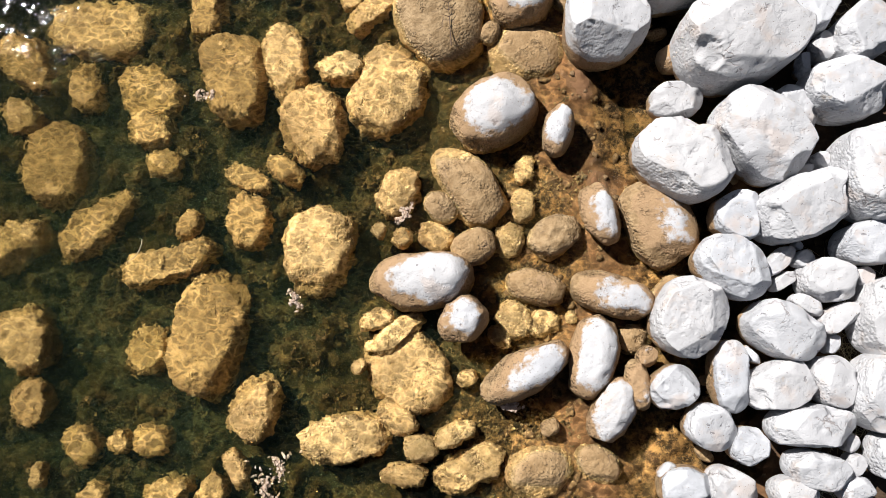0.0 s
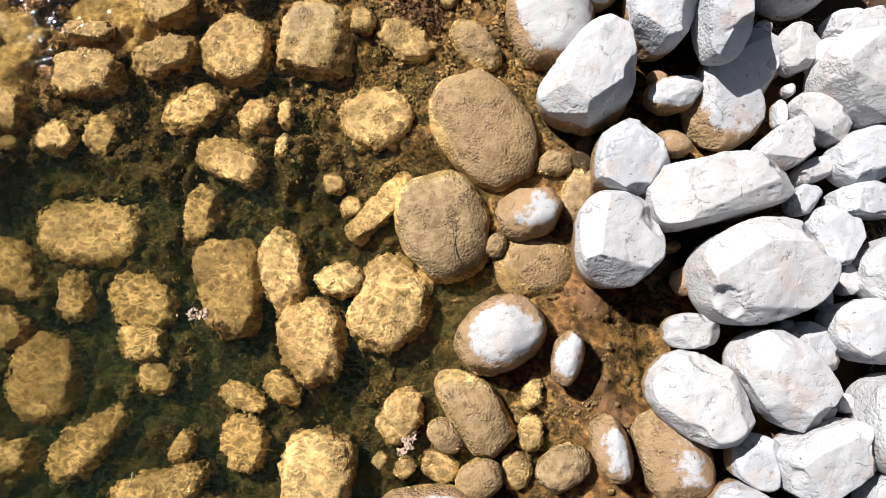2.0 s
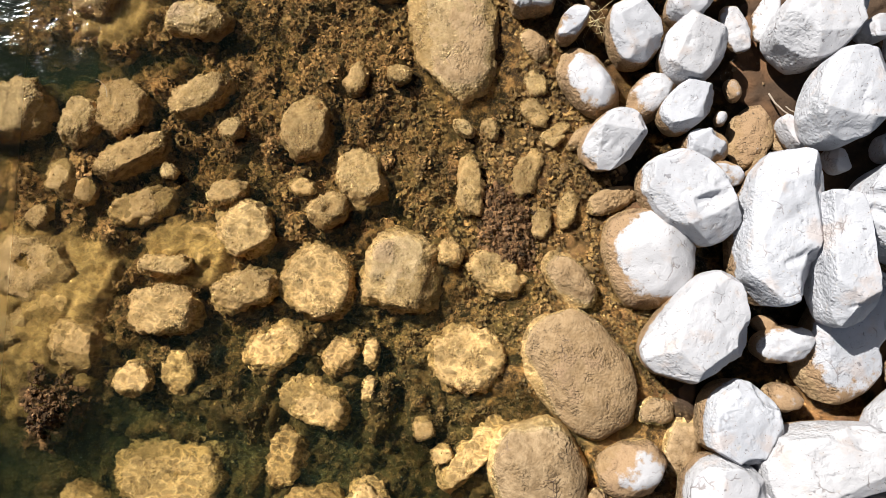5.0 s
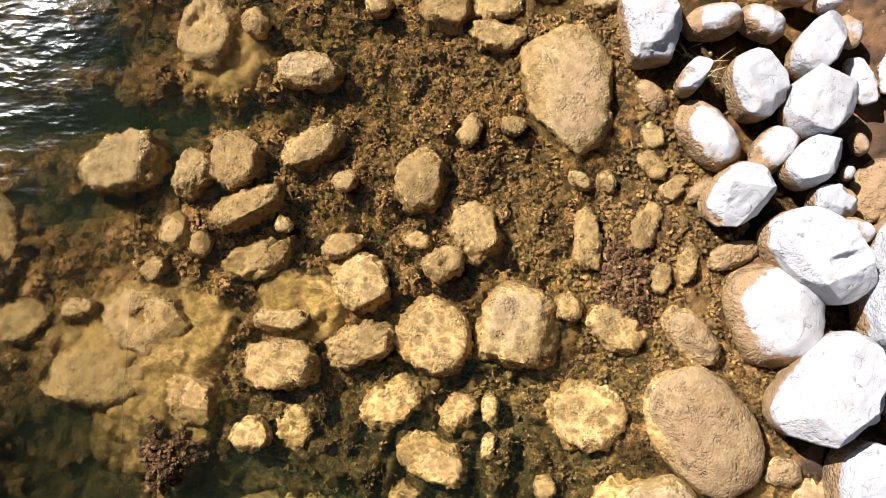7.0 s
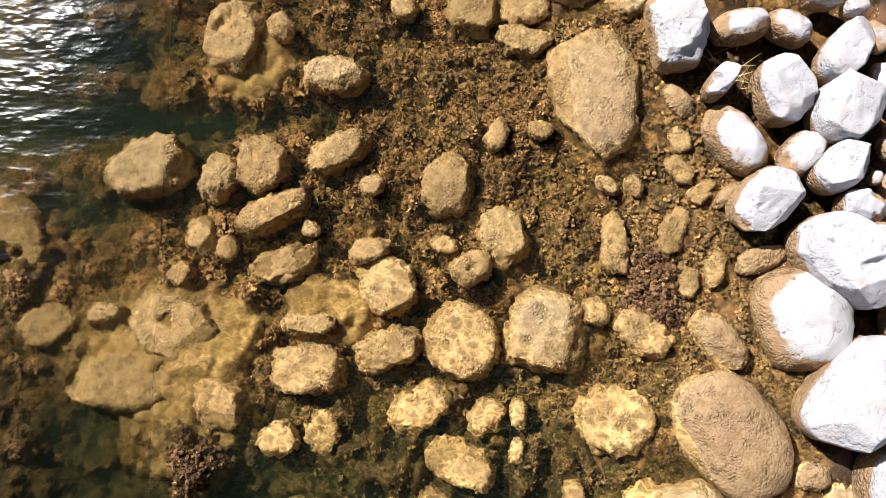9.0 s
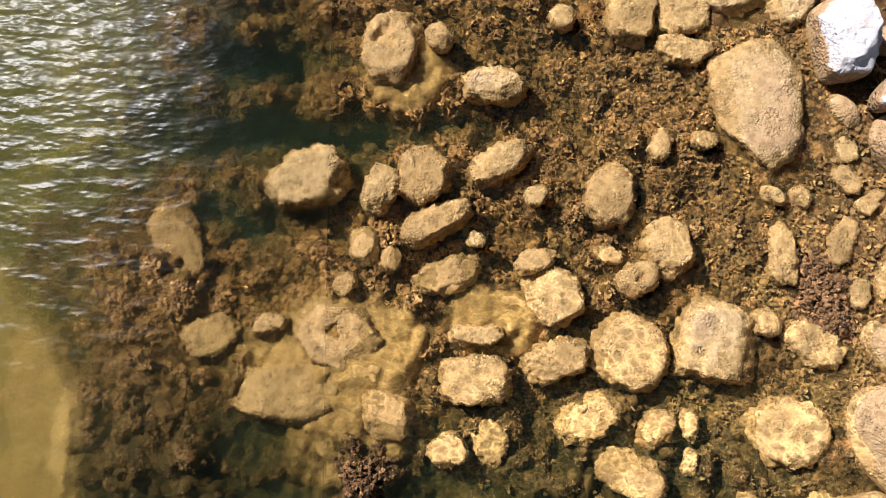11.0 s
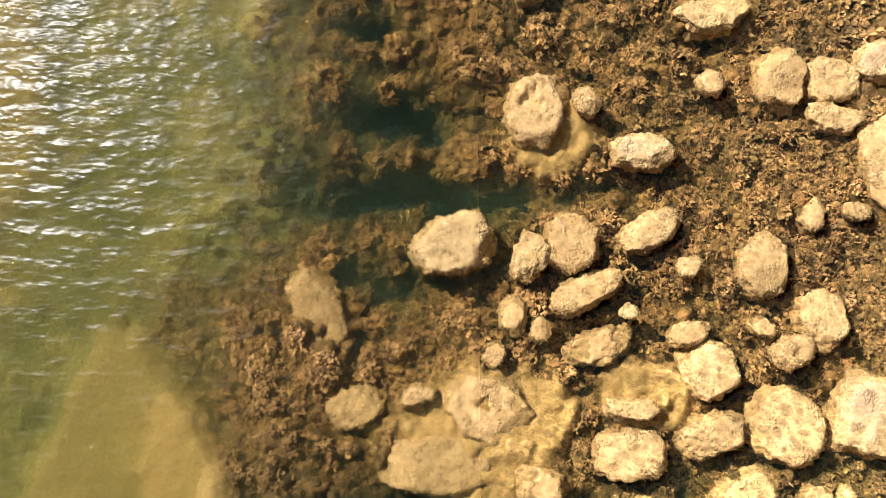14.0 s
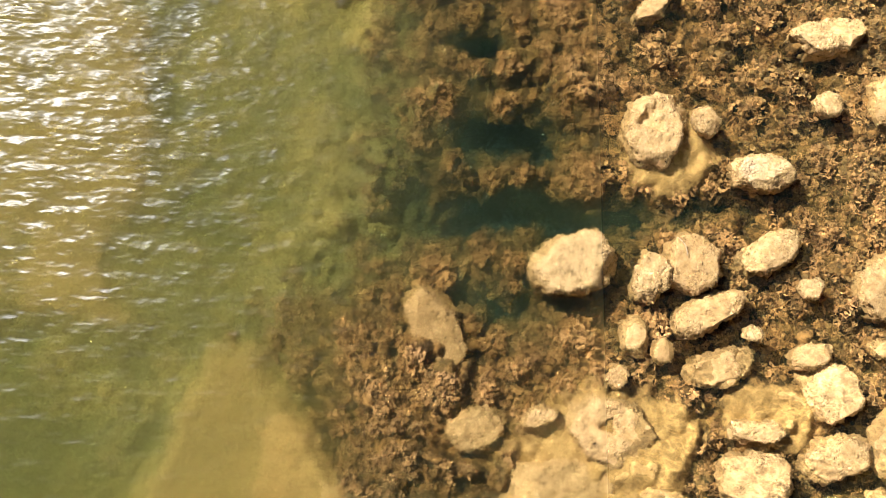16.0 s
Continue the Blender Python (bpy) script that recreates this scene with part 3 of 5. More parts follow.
dry_stone(3.28, -0.23, 0.41, 0.18, 0.16, 0.18, 51)
dry_stone(3.87, 0.41, 1.04, 0.67, 0.56, 0.52, 70)
dry_stone(6.17, 0.39, 0.96, 0.40, 0.18, 0.25, 33, 57, 0.87, 102, 0.87, 267, 0.88, 12, 0.92)
dry_stone(5.25, 0.19, 1.14, 0.60, 0.43, 0.44, 151, 344, 0.86, 254, 0.89)
dry_stone(6.74, 0.40, 1.38, 0.68, 0.39, 0.45, 81, 144, 0.85, 24, 0.89, 69, 0.91)
dry_stone(4.85, -0.20, 0.61, 0.19, 0.09, 0.15, 133, 47, 0.8, 272, 0.82, 122, 0.9)
dry_stone(6.03, -0.03, 0.80, 0.17, 0.11, 0.16, 56, 229, 0.89, 304, 0.93)
dry_stone(4.58, 1.19, 1.04, 0.63, 0.45, 0.46, 143, 82, 0.91)
dry_stone(5.37, 1.30, 0.75, 0.32, 0.14, 0.21, 46, 134, 0.89, 74, 0.9, 269, 0.91)
dry_stone(5.42, 0.98, 0.71, 0.26, 0.12, 0.17, 34, 266, 0.81, 56, 0.84, 116, 0.87)
dry_stone(6.00, 0.97, 1.08, 0.41, 0.36, 0.35, 174, 66, 0.91, 321, 0.91, 171, 0.93)
dry_stone(5.72, 0.58, 0.80, 0.27, 0.13, 0.19, 148, 257, 0.93)
dry_stone(5.74, 1.33, 0.75, 0.18, 0.13, 0.17, 32, 268, 0.88)
dry_stone(6.57, 1.02, 0.90, 0.18, 0.16, 0.18, 128, 82, 0.87, 337, 0.88)
dry_stone(5.65, 2.13, 1.35, 0.80, 0.52, 0.55, 25, 170, 0.88, 80, 0.91)
dry_stone(4.74, 2.03, 0.91, 0.43, 0.40, 0.37, 82, 158, 0.85, 263, 0.9, 38, 0.9)
dry_stone(6.68, 1.54, 1.25, 0.54, 0.36, 0.39, 4, 161, 0.93)
dry_stone(5.70, 1.55, 0.64, 0.08, 0.07, 0.11, 143, 202, 0.82)
dry_stone(3.88, 3.00, 1.19, 0.83, 0.64, 0.61, 140, 235, 0.91, 355, 0.92)
dry_stone(5.10, 3.29, 1.37, 0.88, 0.58, 0.60, 130, 80, 0.91, 185, 0.91)
dry_stone(6.80, 2.63, 1.65, 0.81, 0.67, 0.62, 97, 8, 0.93)
dry_stone(5.84, 2.77, 0.75, 0.20, 0.09, 0.15, 28, 47, 0.85, 107, 0.89, 272, 0.91)
dry_stone(6.11, 2.92, 0.82, 0.16, 0.15, 0.17, 102, 33, 0.88, 138, 0.88, 288, 0.89)
dry_stone(3.87, 4.03, 0.76, 0.45, 0.30, 0.33, 1, 179, 0.88)
dry_stone(5.67, 3.79, 1.04, 0.45, 0.29, 0.33, 130, 350, 0.83, 245, 0.88)
dry_stone(6.40, 4.03, 1.42, 0.64, 0.50, 0.49, 167, 298, 0.93)
dry_stone(5.32, 4.09, 0.68, 0.18, 0.08, 0.14, 35, 280, 0.79, 190, 0.84, 55, 0.86)
dry_stone(4.80, 4.95, 1.62, 1.05, 0.81, 0.76, 18, 177, 0.92)
dry_stone(6.79, 4.97, 1.42, 0.56, 0.46, 0.44, 41, 139, 0.92, 244, 0.92)
dry_stone(5.94, 4.56, 0.83, 0.23, 0.10, 0.17, 83, 97, 0.78, 232, 0.84, 22, 0.87)
dry_stone(6.25, 4.84, 0.97, 0.27, 0.18, 0.22, 81, 39, 0.82, 114, 0.92, 234, 0.92)
dry_stone(2.71, 5.54, 1.09, 0.85, 0.69, 0.64, 96, 215, 0.93, taper=0.12)
dry_stone(6.06, 5.52, 1.21, 0.51, 0.36, 0.38, 95, 235, 0.84, 340, 0.87, 100, 0.9)
dry_stone(4.28, 6.32, 1.37, 1.16, 0.56, 0.66, 7, 96, 0.9, 276, 0.95, taper=0.2, square=2.0)
dry_stone(5.70, 6.13, 0.92, 0.30, 0.21, 0.24, 47, 178, 0.87, 283, 0.89)
dry_stone(6.65, 6.06, 1.26, 0.67, 0.30, 0.36, 1, 74, 0.8, 269, 0.82, 179, 0.86, 29, 0.93)
dry_stone(2.98, 6.87, 0.98, 0.68, 0.62, 0.55, 101, 19, 0.87, 139, 0.93, taper=0.28)
dry_stone(5.46, 7.01, 1.15, 0.64, 0.34, 0.41, 36, 39, 0.9, 174, 0.9)
dry_stone(6.00, 7.45, 1.16, 0.53, 0.31, 0.36, 136, 194, 0.87, 74, 0.88, 314, 0.89)
dry_stone(6.57, 6.78, 1.35, 0.53, 0.44, 0.42, 43, 137, 0.93)
dry_stone(5.90, 6.61, 0.97, 0.36, 0.19, 0.25, 26, 169, 0.89, 64, 0.91)
dry_stone(4.84, 7.97, 0.77, 1.11, 0.67, 0.42, 67, dip=20)
dry_stone(2.44, 8.33, 1.14, 1.01, 0.69, 0.70, 69, 306, 0.86, 186, 0.87, 231, 0.80, 40, 0.9, taper=0.5, square=0.5)
dry_stone(6.70, 7.97, 1.74, 0.87, 0.69, 0.65, 151, 209, 0.8, 74, 0.88)
dry_stone(5.65, 8.01, 0.73, 0.11, 0.10, 0.13, 131, 334, 0.84, 244, 0.93)
dry_stone(5.48, 7.61, 0.75, 0.25, 0.11, 0.16, 86, 274, 0.75, 94, 0.79, 199, 0.81, 49, 0.9)
dry_stone(6.42, 8.46, 1.24, 0.52, 0.33, 0.37, 177, 198, 0.87)
dry_stone(4.37, 9.37, 1.73, 1.08, 0.335, 0.55, 92, 341, 0.92, square=1.6)
bare_stone(1.67, 9.38, 0.56, 0.90, 0.80, 0.66, 95, 310, 0.92, square=0.6, dip=14)
dry_stone(5.78, 8.64, 1.05, 0.41, 0.28, 0.31, 69, 216, 0.91)
dry_stone(6.74, 8.93, 1.24, 0.53, 0.25, 0.33, 20, 205, 0.9, 310, 0.91)
dry_stone(5.75, 8.73, 1.03, 0.35, 0.30, 0.30, 78, 282, 0.89)
dry_stone(6.52, 9.01, 1.13, 0.36, 0.25, 0.28, 7, 173, 0.87, 293, 0.9)
dry_stone(5.30, 9.09, 0.74, 0.16, 0.13, 0.16, 86, 109, 0.84, 19, 0.88, 214, 0.92)
dry_stone(5.35, 8.55, 0.81, 0.32, 0.14, 0.21, 91, 359, 0.83, 269, 0.86, 179, 0.92)
dry_stone(3.66, 9.92, 1.5, 1.34, 0.60, 0.79, 80, 139, 0.89, 19, 0.92)
dry_stone(2.35, 10.47, 1.08, 0.91, 0.59, 0.61, 131, 109, 0.9, 349, 0.91, 244, 0.91)
dry_stone(5.61, 10.09, 1.68, 0.86, 0.78, 0.68, 146)
dry_stone(6.23, 10.76, 1.24, 0.38, 0.32, 0.32, 24, 51, 0.85, 306, 0.91, 156, 0.92)
dry_stone(6.00, 11.41, 1.35, 0.59, 0.32, 0.39, 25, 20, 0.84, 260, 0.85, 110, 0.89)
dry_stone(5.52, 11.22, 0.97, 0.25, 0.16, 0.21, 86, 34, 0.87)
dry_stone(4.75, 11.07, 0.78, 0.21, 0.12, 0.17, 115, 290, 0.85, 110, 0.91)
dry_stone(1.19, 11.35, 0.74, 0.64, 0.42, 0.42, 48, 327, 0.91, 252, 0.91, dip=22)
dry_stone(2.75, 11.37, 0.69, 0.38, 0.28, 0.30, 164)
dry_stone(3.08, 10.90, 0.59, 0.29, 0.18, 0.22, 138, 147, 0.91, 282, 0.92, 57, 0.93)
dry_stone(3.54, 10.75, 0.60, 0.24, 0.15, 0.19, 45, 165, 0.87, 330, 0.9)
dry_stone(3.58, 10.79, 0.56, 0.18, 0.11, 0.16, 40, 350, 0.9, 260, 0.91, 140, 0.92)
dry_stone(4.78, 11.04, 0.83, 0.23, 0.16, 0.20, 115, 245, 0.91)
dry_stone(4.55, 11.82, 1.92, 0.78, 0.58, 0.57, 62, 147, 0.9, 267, 0.9, taper=-0.15)
dry_stone(5.86, 12.05, 1.22, 0.45, 0.23, 0.30, 23)
dry_stone(6.60, 12.06, 1.29, 0.39, 0.21, 0.27, 19, 161, 0.9, 311, 0.92)
dry_stone(2.44, 12.05, 0.81, 0.53, 0.36, 0.39, 41, 304, 0.92)
dry_stone(4.13, 11.54, 0.81, 0.34, 0.16, 0.23, 119, 196, 0.86, 286, 0.86)
dry_stone(1.62, 13.41, 0.82, 0.61, 0.44, 0.45, 100, 215, 0.91, 80, 0.92, 305, 0.92)
dry_stone(2.55, 13.02, 1.01, 0.61, 0.51, 0.48, 72)
dry_stone(4.47, 13.34, 1.54, 0.89, 0.60, 0.61, 48, 42, 0.93)
dry_stone(5.50, 13.22, 1.08, 0.26, 0.21, 0.23, 33, 147, 0.87, 42, 0.9, 252, 0.93)
dry_stone(4.89, 12.83, 0.80, 0.12, 0.07, 0.12, 64, 41, 0.81, 116, 0.86, 281, 0.9)
dry_stone(5.90, 12.94, 1.22, 0.33, 0.27, 0.28, 81)
dry_stone(5.45, 13.17, 1.04, 0.27, 0.15, 0.21, 178, 272, 0.86)
dry_stone(0.59, 13.61, 0.6, 0.39, 0.21, 0.27, 52, 338, 0.82, 218, 0.85)
dry_stone(2.62, 14.01, 0.91, 0.58, 0.35, 0.40, 57, 288, 0.92)
dry_stone(-0.08, 14.62, 0.79, 0.76, 0.48, 0.51, 96, 180, 0.93, square=2.5)
bare_stone(1.78, 14.62, 0.5, 0.44, 0.28, 0.32, 147, 138, 0.92)
dry_stone(2.39, 15.10, 0.66, 0.37, 0.19, 0.26, 169, 41, 0.84, 281, 0.88, 221, 0.9)
dry_stone(2.91, 14.86, 0.64, 0.21, 0.16, 0.19, 1, 284, 0.85, 194, 0.87, 29, 0.89)

# boulders standing in the shallows, bleached above the water
bare_stone(3.43, -2.00, 0.50, 0.18, 0.11, 0.14, 38, 202, 0.86, 22, 0.86, 97, 0.9, 277, 0.91)
bare_stone(1.17, -0.51, 0.50, 0.87, 0.41, 0.46, 28, 287, 0.83, 77, 0.83, 167, 0.88, 212, 0.88, taper=-0.22)
bare_stone(2.61, -1.10, 0.50, 0.62, 0.35, 0.37, 61, 194, 0.82, 299, 0.84, 89, 0.89)
bare_stone(3.05, -0.68, 0.50, 0.43, 0.22, 0.26, 98, 97, 0.89, 247, 0.9, 307, 0.91)
bare_stone(0.19, 0.36, 0.50, 0.46, 0.38, 0.33, 39, 231, 0.83, 6, 0.84, 111, 0.87)
bare_stone(2.32, -0.24, 0.50, 0.75, 0.42, 0.44, 78, 102, 0.88, 342, 0.88, 237, 0.91, 27, 0.91)
bare_stone(-0.55, 1.04, 0.50, 0.93, 0.53, 0.53, 4, 236, 0.86, 326, 0.86, 86, 0.88)
bare_stone(2.66, 0.78, 0.50, 0.76, 0.38, 0.42, 162, 18, 0.87, 138, 0.92, 93, 0.92)
bare_stone(2.52, 2.15, 0.50, 0.58, 0.32, 0.34, 106, 119, 0.86, 14, 0.88, 254, 0.91)
bare_stone(3.49, 1.99, 0.50, 0.85, 0.63, 0.55, 117, 183, 0.81, 78, 0.82, 303, 0.89)
bare_stone(0.70, 3.99, 0.50, 0.81, 0.64, 0.55, 30, 180, 0.92)
bare_stone(1.85, 3.61, 0.50, 0.49, 0.27, 0.29, 76, 329, 0.88, 104, 0.89, 254, 0.92)
bare_stone(3.81, 4.85, 0.50, 0.26, 0.22, 0.21, 74, 136, 0.86, 46, 0.9, 286, 0.92)
bare_stone(1.25, 6.05, 0.42, 0.61, 0.47, 0.42, 20, 310, 0.87, 70, 0.87, 175, 0.87)
bare_stone(3.73, 7.20, 0.50, 0.33, 0.23, 0.23, 161, 124, 0.87, 229, 0.88, 304, 0.89, 34, 0.92)
bare_stone(3.75, 8.06, 0.62, 0.52, 0.32, 0.29, 8, 322, 0.85, 217, 0.86, 82, 0.89)
bare_stone(3.60, 8.39, 0.34, 0.21, 0.15, 0.17, 170, 40, 0.9, 160, 0.91, 100, 0.91, 310, 0.93)
bare_stone(3.57, 11.63, 0.26, 0.60, 0.33, 0.15, 70, 245, 0.87, 320, 0.89, 125, 0.92)
bare_stone(4.16, 11.58, 0.3, 0.31, 0.26, 0.09, 91, 89, 0.78, 314, 0.78, 194, 0.8)
bare_stone(1.82, 12.32, 0.50, 0.52, 0.35, 0.34, 43, 122, 0.82, 32, 0.85, 257, 0.87)
bare_stone(3.00, 11.86, 0.50, 0.14, 0.11, 0.13, 64, 206, 0.86, 326, 0.89, 71, 0.9)
bare_stone(3.24, 12.38, 0.50, 0.21, 0.14, 0.16, 106, 89, 0.81, 344, 0.82, 194, 0.87)
bare_stone(3.60, 11.59, 0.24, 0.54, 0.41, 0.15, 81, 249, 0.85, 99, 0.88, 24, 0.9)
bare_stone(3.34, 13.46, 0.50, 0.47, 0.23, 0.13, 105, 180, 0.85)
bare_stone(0.74, 12.62, 0.50, 0.74, 0.43, 0.44, 124, 206, 0.92)
bare_stone(3.89, 13.67, 0.50, 0.49, 0.22, 0.10, 67, 113, 0.77, 53, 0.83, 263, 0.87)
bare_stone(3.21, 14.36, 0.50, 0.31, 0.24, 0.14, 107, 223, 0.88, 358, 0.9)
bare_stone(0.95, 14.68, 0.44, 0.57, 0.30, 0.33, 5, 130, 0.9, 205, 0.9, 55, 0.93)

# silt-brown boulders awash
wet_stone(1.51, -2.12, 0.10, 0.61, 0.45, 0.41, 15, 180, 0.9, 315, 0.9, 75, 0.91, 225, 0.92)
wet_stone(2.48, -1.97, 0.10, 0.43, 0.31, 0.30, 144, 321, 0.9, 156, 0.9, 51, 0.92, 231, 0.93)
wet_stone(4.21, -1.81, 0.10, 0.18, 0.11, 0.11, 142, 308, 0.85, 248, 0.85, 68, 0.87, 128, 0.91)
wet_stone(1.71, -1.39, 0.10, 0.18, 0.15, 0.16, 26, 79, 0.87, 349, 0.89, 169, 0.9, 259, 0.92)
wet_stone(4.30, -0.63, 0.10, 0.12, 0.10, 0.11, 171, 114, 0.83, 279, 0.84, 24, 0.84, 204, 0.87)
wet_stone(4.31, -0.96, 0.10, 0.12, 0.10, 0.10, 179, 271, 0.84, 181, 0.85, 1, 0.88, 91, 0.91)
wet_stone(3.15, 0.05, 0.10, 0.33, 0.26, 0.25, 8, 292, 0.88, 157, 0.93)
wet_stone(1.51, 0.93, 0.20, 0.56, 0.31, 0.34, 163, 182, 0.89)
wet_stone(3.71, 0.87, 0.10, 0.37, 0.19, 0.22, 43, 92, 0.82, 347, 0.82, 227, 0.83)
wet_stone(-0.10, 2.32, 0.10, 0.34, 0.26, 0.25, 135, 45, 0.93)
wet_stone(0.46, 1.62, 0.20, 0.42, 0.33, 0.30, 21, 234, 0.9, 99, 0.9, 339, 0.91)
wet_stone(1.85, 1.80, 0.20, 0.50, 0.37, 0.34, 29, 286, 0.86, 196, 0.9, 46, 0.92)
wet_stone(0.36, 2.72, 0.20, 0.89, 0.50, 0.50, 129, 186, 0.87, taper=0.3, bend=0.12)
wet_stone(4.96, 2.85, 0.10, 0.19, 0.09, 0.04, 93, 207, 0.87, 42, 0.88, 282, 0.9)
wet_stone(1.49, 4.17, 0.10, 0.15, 0.11, 0.13, 98, 7, 0.8, 202, 0.89, 97, 0.89, 277, 0.91)
wet_stone(1.45, 5.17, 0.10, 0.76, 0.62, 0.51, 3, 72, 0.9, 327, 0.91, 192, 0.91, 282, 0.92)
wet_stone(3.77, 5.46, 0.10, 0.20, 0.11, 0.14, 13, 17, 0.85, 227, 0.88, 287, 0.91, 107, 0.93)
wet_stone(-0.13, 5.89, 0.28, 1.07, 0.85, 0.71, 112, 353, 0.87, 113, 0.88, 248, 0.89)
wet_stone(0.79, 5.50, 0.10, 0.23, 0.18, 0.18, 63, 117, 0.87, 342, 0.89, 267, 0.92)
wet_stone(2.26, 6.42, 0.10, 0.64, 0.34, 0.37, 72, 243, 0.89, 303, 0.9)
wet_stone(1.84, 6.96, 0.10, 0.36, 0.25, 0.25, 7, 353, 0.85, 128, 0.89, 248, 0.89)
wet_stone(0.59, 7.59, 0.27, 1.20, 0.89, 0.43, 124, 101, 0.86, 341, 0.91, 221, 0.92)
wet_stone(0.46, 9.17, 0.10, 0.62, 0.35, 0.31, 128, 142, 0.91)
sunk_stone(-2.40, 9.37, 0.03, 0.76, 0.76, 0.54, 95, 330, 0.9, taper=0.27, square=1.2)
wet_stone(1.22, 10.55, 0.10, 0.51, 0.23, 0.17, 19, 146, 0.81, 71, 0.83, 356, 0.92)
wet_stone(0.77, 11.68, 0.10, 0.36, 0.17, 0.17, 35, 115, 0.81, 250, 0.84, 40, 0.84, 340, 0.88)
wet_stone(-0.03, 13.42, 0.10, 0.37, 0.23, 0.22, 122, 358, 0.93)
sunk_stone(-1.47, 13.59, 0.05, 1.3, 0.84, 0.39, 101, 124, 0.78, 259, 0.88, 20, 0.9, taper=-0.2)
sunk_stone(-6.21, 14.03, 0.02, 0.63, 0.33, 0.36, 177, 153, 0.93, 348, 0.93)
sunk_stone(-0.76, 15.49, 0.03, 0.49, 0.38, 0.27, 39, 291, 0.9, 186, 0.91, 66, 0.92, 111, 0.92)
sunk_stone(-1.73, 15.71, 0.03, 0.71, 0.44, 0.38, 11, 154, 0.91, 19, 0.92)

# boulders under water
sunk_stone(-4.77, -2.52, -0.54, 0.47, 0.24, 0.28, 16, 164, 0.85, 284, 0.9)
sunk_stone(-6.00, -2.57, -0.58, 0.25, 0.24, 0.21, 173, 97, 0.84, 322, 0.86)
sunk_stone(-1.67, -1.60, -0.06, 0.81, 0.42, 0.45, 7, 278, 0.91, 23, 0.91, 188, 0.93)
sunk_stone(0.14, -1.52, -0.06, 0.42, 0.19, 0.24, 23, 112, 0.87, 52, 0.87, 172, 0.88, 277, 0.91)
sunk_stone(-0.42, -1.76, -0.06, 0.29, 0.25, 0.23, 13, 302, 0.84, 47, 0.89, 212, 0.9, 92, 0.91)
sunk_stone(-0.69, -2.18, -0.06, 0.42, 0.19, 0.24, 2, 253, 0.87, 328, 0.91)
sunk_stone(0.41, -2.08, -0.06, 0.70, 0.33, 0.38, 24, 321, 0.84, 96, 0.89, 51, 0.91)
sunk_stone(-3.49, -2.11, -0.22, 0.38, 0.17, 0.20, 118, 92, 0.8, 242, 0.83, 347, 0.86, 287, 0.88)
sunk_stone(-6.27, -1.74, -0.58, 0.37, 0.28, 0.27, 128, 187, 0.91, 112, 0.91, 232, 0.92)
sunk_stone(-5.61, -1.68, -0.58, 0.22, 0.22, 0.20, 66, 69, 0.85, 219, 0.9)
sunk_stone(-5.06, -1.67, -0.58, 0.36, 0.30, 0.27, 175, 320, 0.89, 80, 0.89, 215, 0.92)
sunk_stone(-3.95, -2.49, -0.45, 0.32, 0.26, 0.24, 53, 217, 0.85, 337, 0.86, 97, 0.86)
sunk_stone(-6.94, -2.23, -0.50, 0.22, 0.15, 0.17, 99, 6, 0.86, 96, 0.87, 276, 0.88, 186, 0.89)
sunk_stone(-0.62, -0.51, -0.06, 0.85, 0.69, 0.58, 128, 337, 0.83, 112, 0.83, 247, 0.9, 22, 0.92)
sunk_stone(-0.81, -1.24, -0.06, 0.40, 0.23, 0.25, 141, 354, 0.88, 159, 0.89)
sunk_stone(-3.26, -1.12, -0.20, 0.59, 0.42, 0.39, 79, 281, 0.87, 26, 0.89, 161, 0.9)
sunk_stone(-7.18, -1.03, -0.50, 0.44, 0.32, 0.30, 93, 357, 0.9, 177, 0.9, 252, 0.91, 102, 0.93)
sunk_stone(0.36, -0.60, -0.06, 0.19, 0.16, 0.16, 17, 13, 0.83, 208, 0.83, 103, 0.85, 283, 0.86)
sunk_stone(1.19, 0.39, -0.06, 0.38, 0.31, 0.28, 151, 344, 0.86, 209, 0.9, 89, 0.92)
sunk_stone(1.67, 0.31, -0.06, 0.27, 0.25, 0.22, 178, 182, 0.9, 107, 0.92, 2, 0.92)
sunk_stone(-1.18, 0.39, -0.06, 0.34, 0.17, 0.21, 16, 119, 0.85, 14, 0.88, 269, 0.92)
sunk_stone(-0.86, 0.12, -0.06, 0.60, 0.27, 0.26, 33, 282, 0.57, 87, 0.61, 222, 0.75, 177, 0.86)
sunk_stone(-4.16, 0.16, -0.30, 1.25, 0.69, 0.66, 80, 25, 0.88, 145, 0.88, 190, 0.89)
sunk_stone(-5.21, -0.12, -0.58, 0.47, 0.39, 0.34, 98, 172, 0.91, 262, 0.91, 52, 0.92, 352, 0.93)
sunk_stone(-7.41, 0.05, -0.50, 0.67, 0.50, 0.45, 112, 353, 0.81, 98, 0.87, 248, 0.88, 158, 0.92)
sunk_stone(2.12, 0.41, -0.06, 0.12, 0.10, 0.12, 68, 217, 0.81, 307, 0.84, 112, 0.85, 37, 0.9)
sunk_stone(0.91, 0.09, -0.06, 0.22, 0.18, 0.18, 123, 27, 0.84, 117, 0.86, 282, 0.91)
sunk_stone(-1.47, -0.41, -0.06, 0.17, 0.12, 0.14, 53, 67, 0.83, 157, 0.86, 292, 0.87, 232, 0.92)
sunk_stone(-4.95, 1.39, -0.38, 0.93, 0.42, 0.43, 16, 89, 0.66, 269, 0.73, 314, 0.86, 209, 0.89)
sunk_stone(-3.53, 2.15, -0.41, 0.54, 0.40, 0.37, 105, 30, 0.93, 315, 0.93, 105, 0.93)
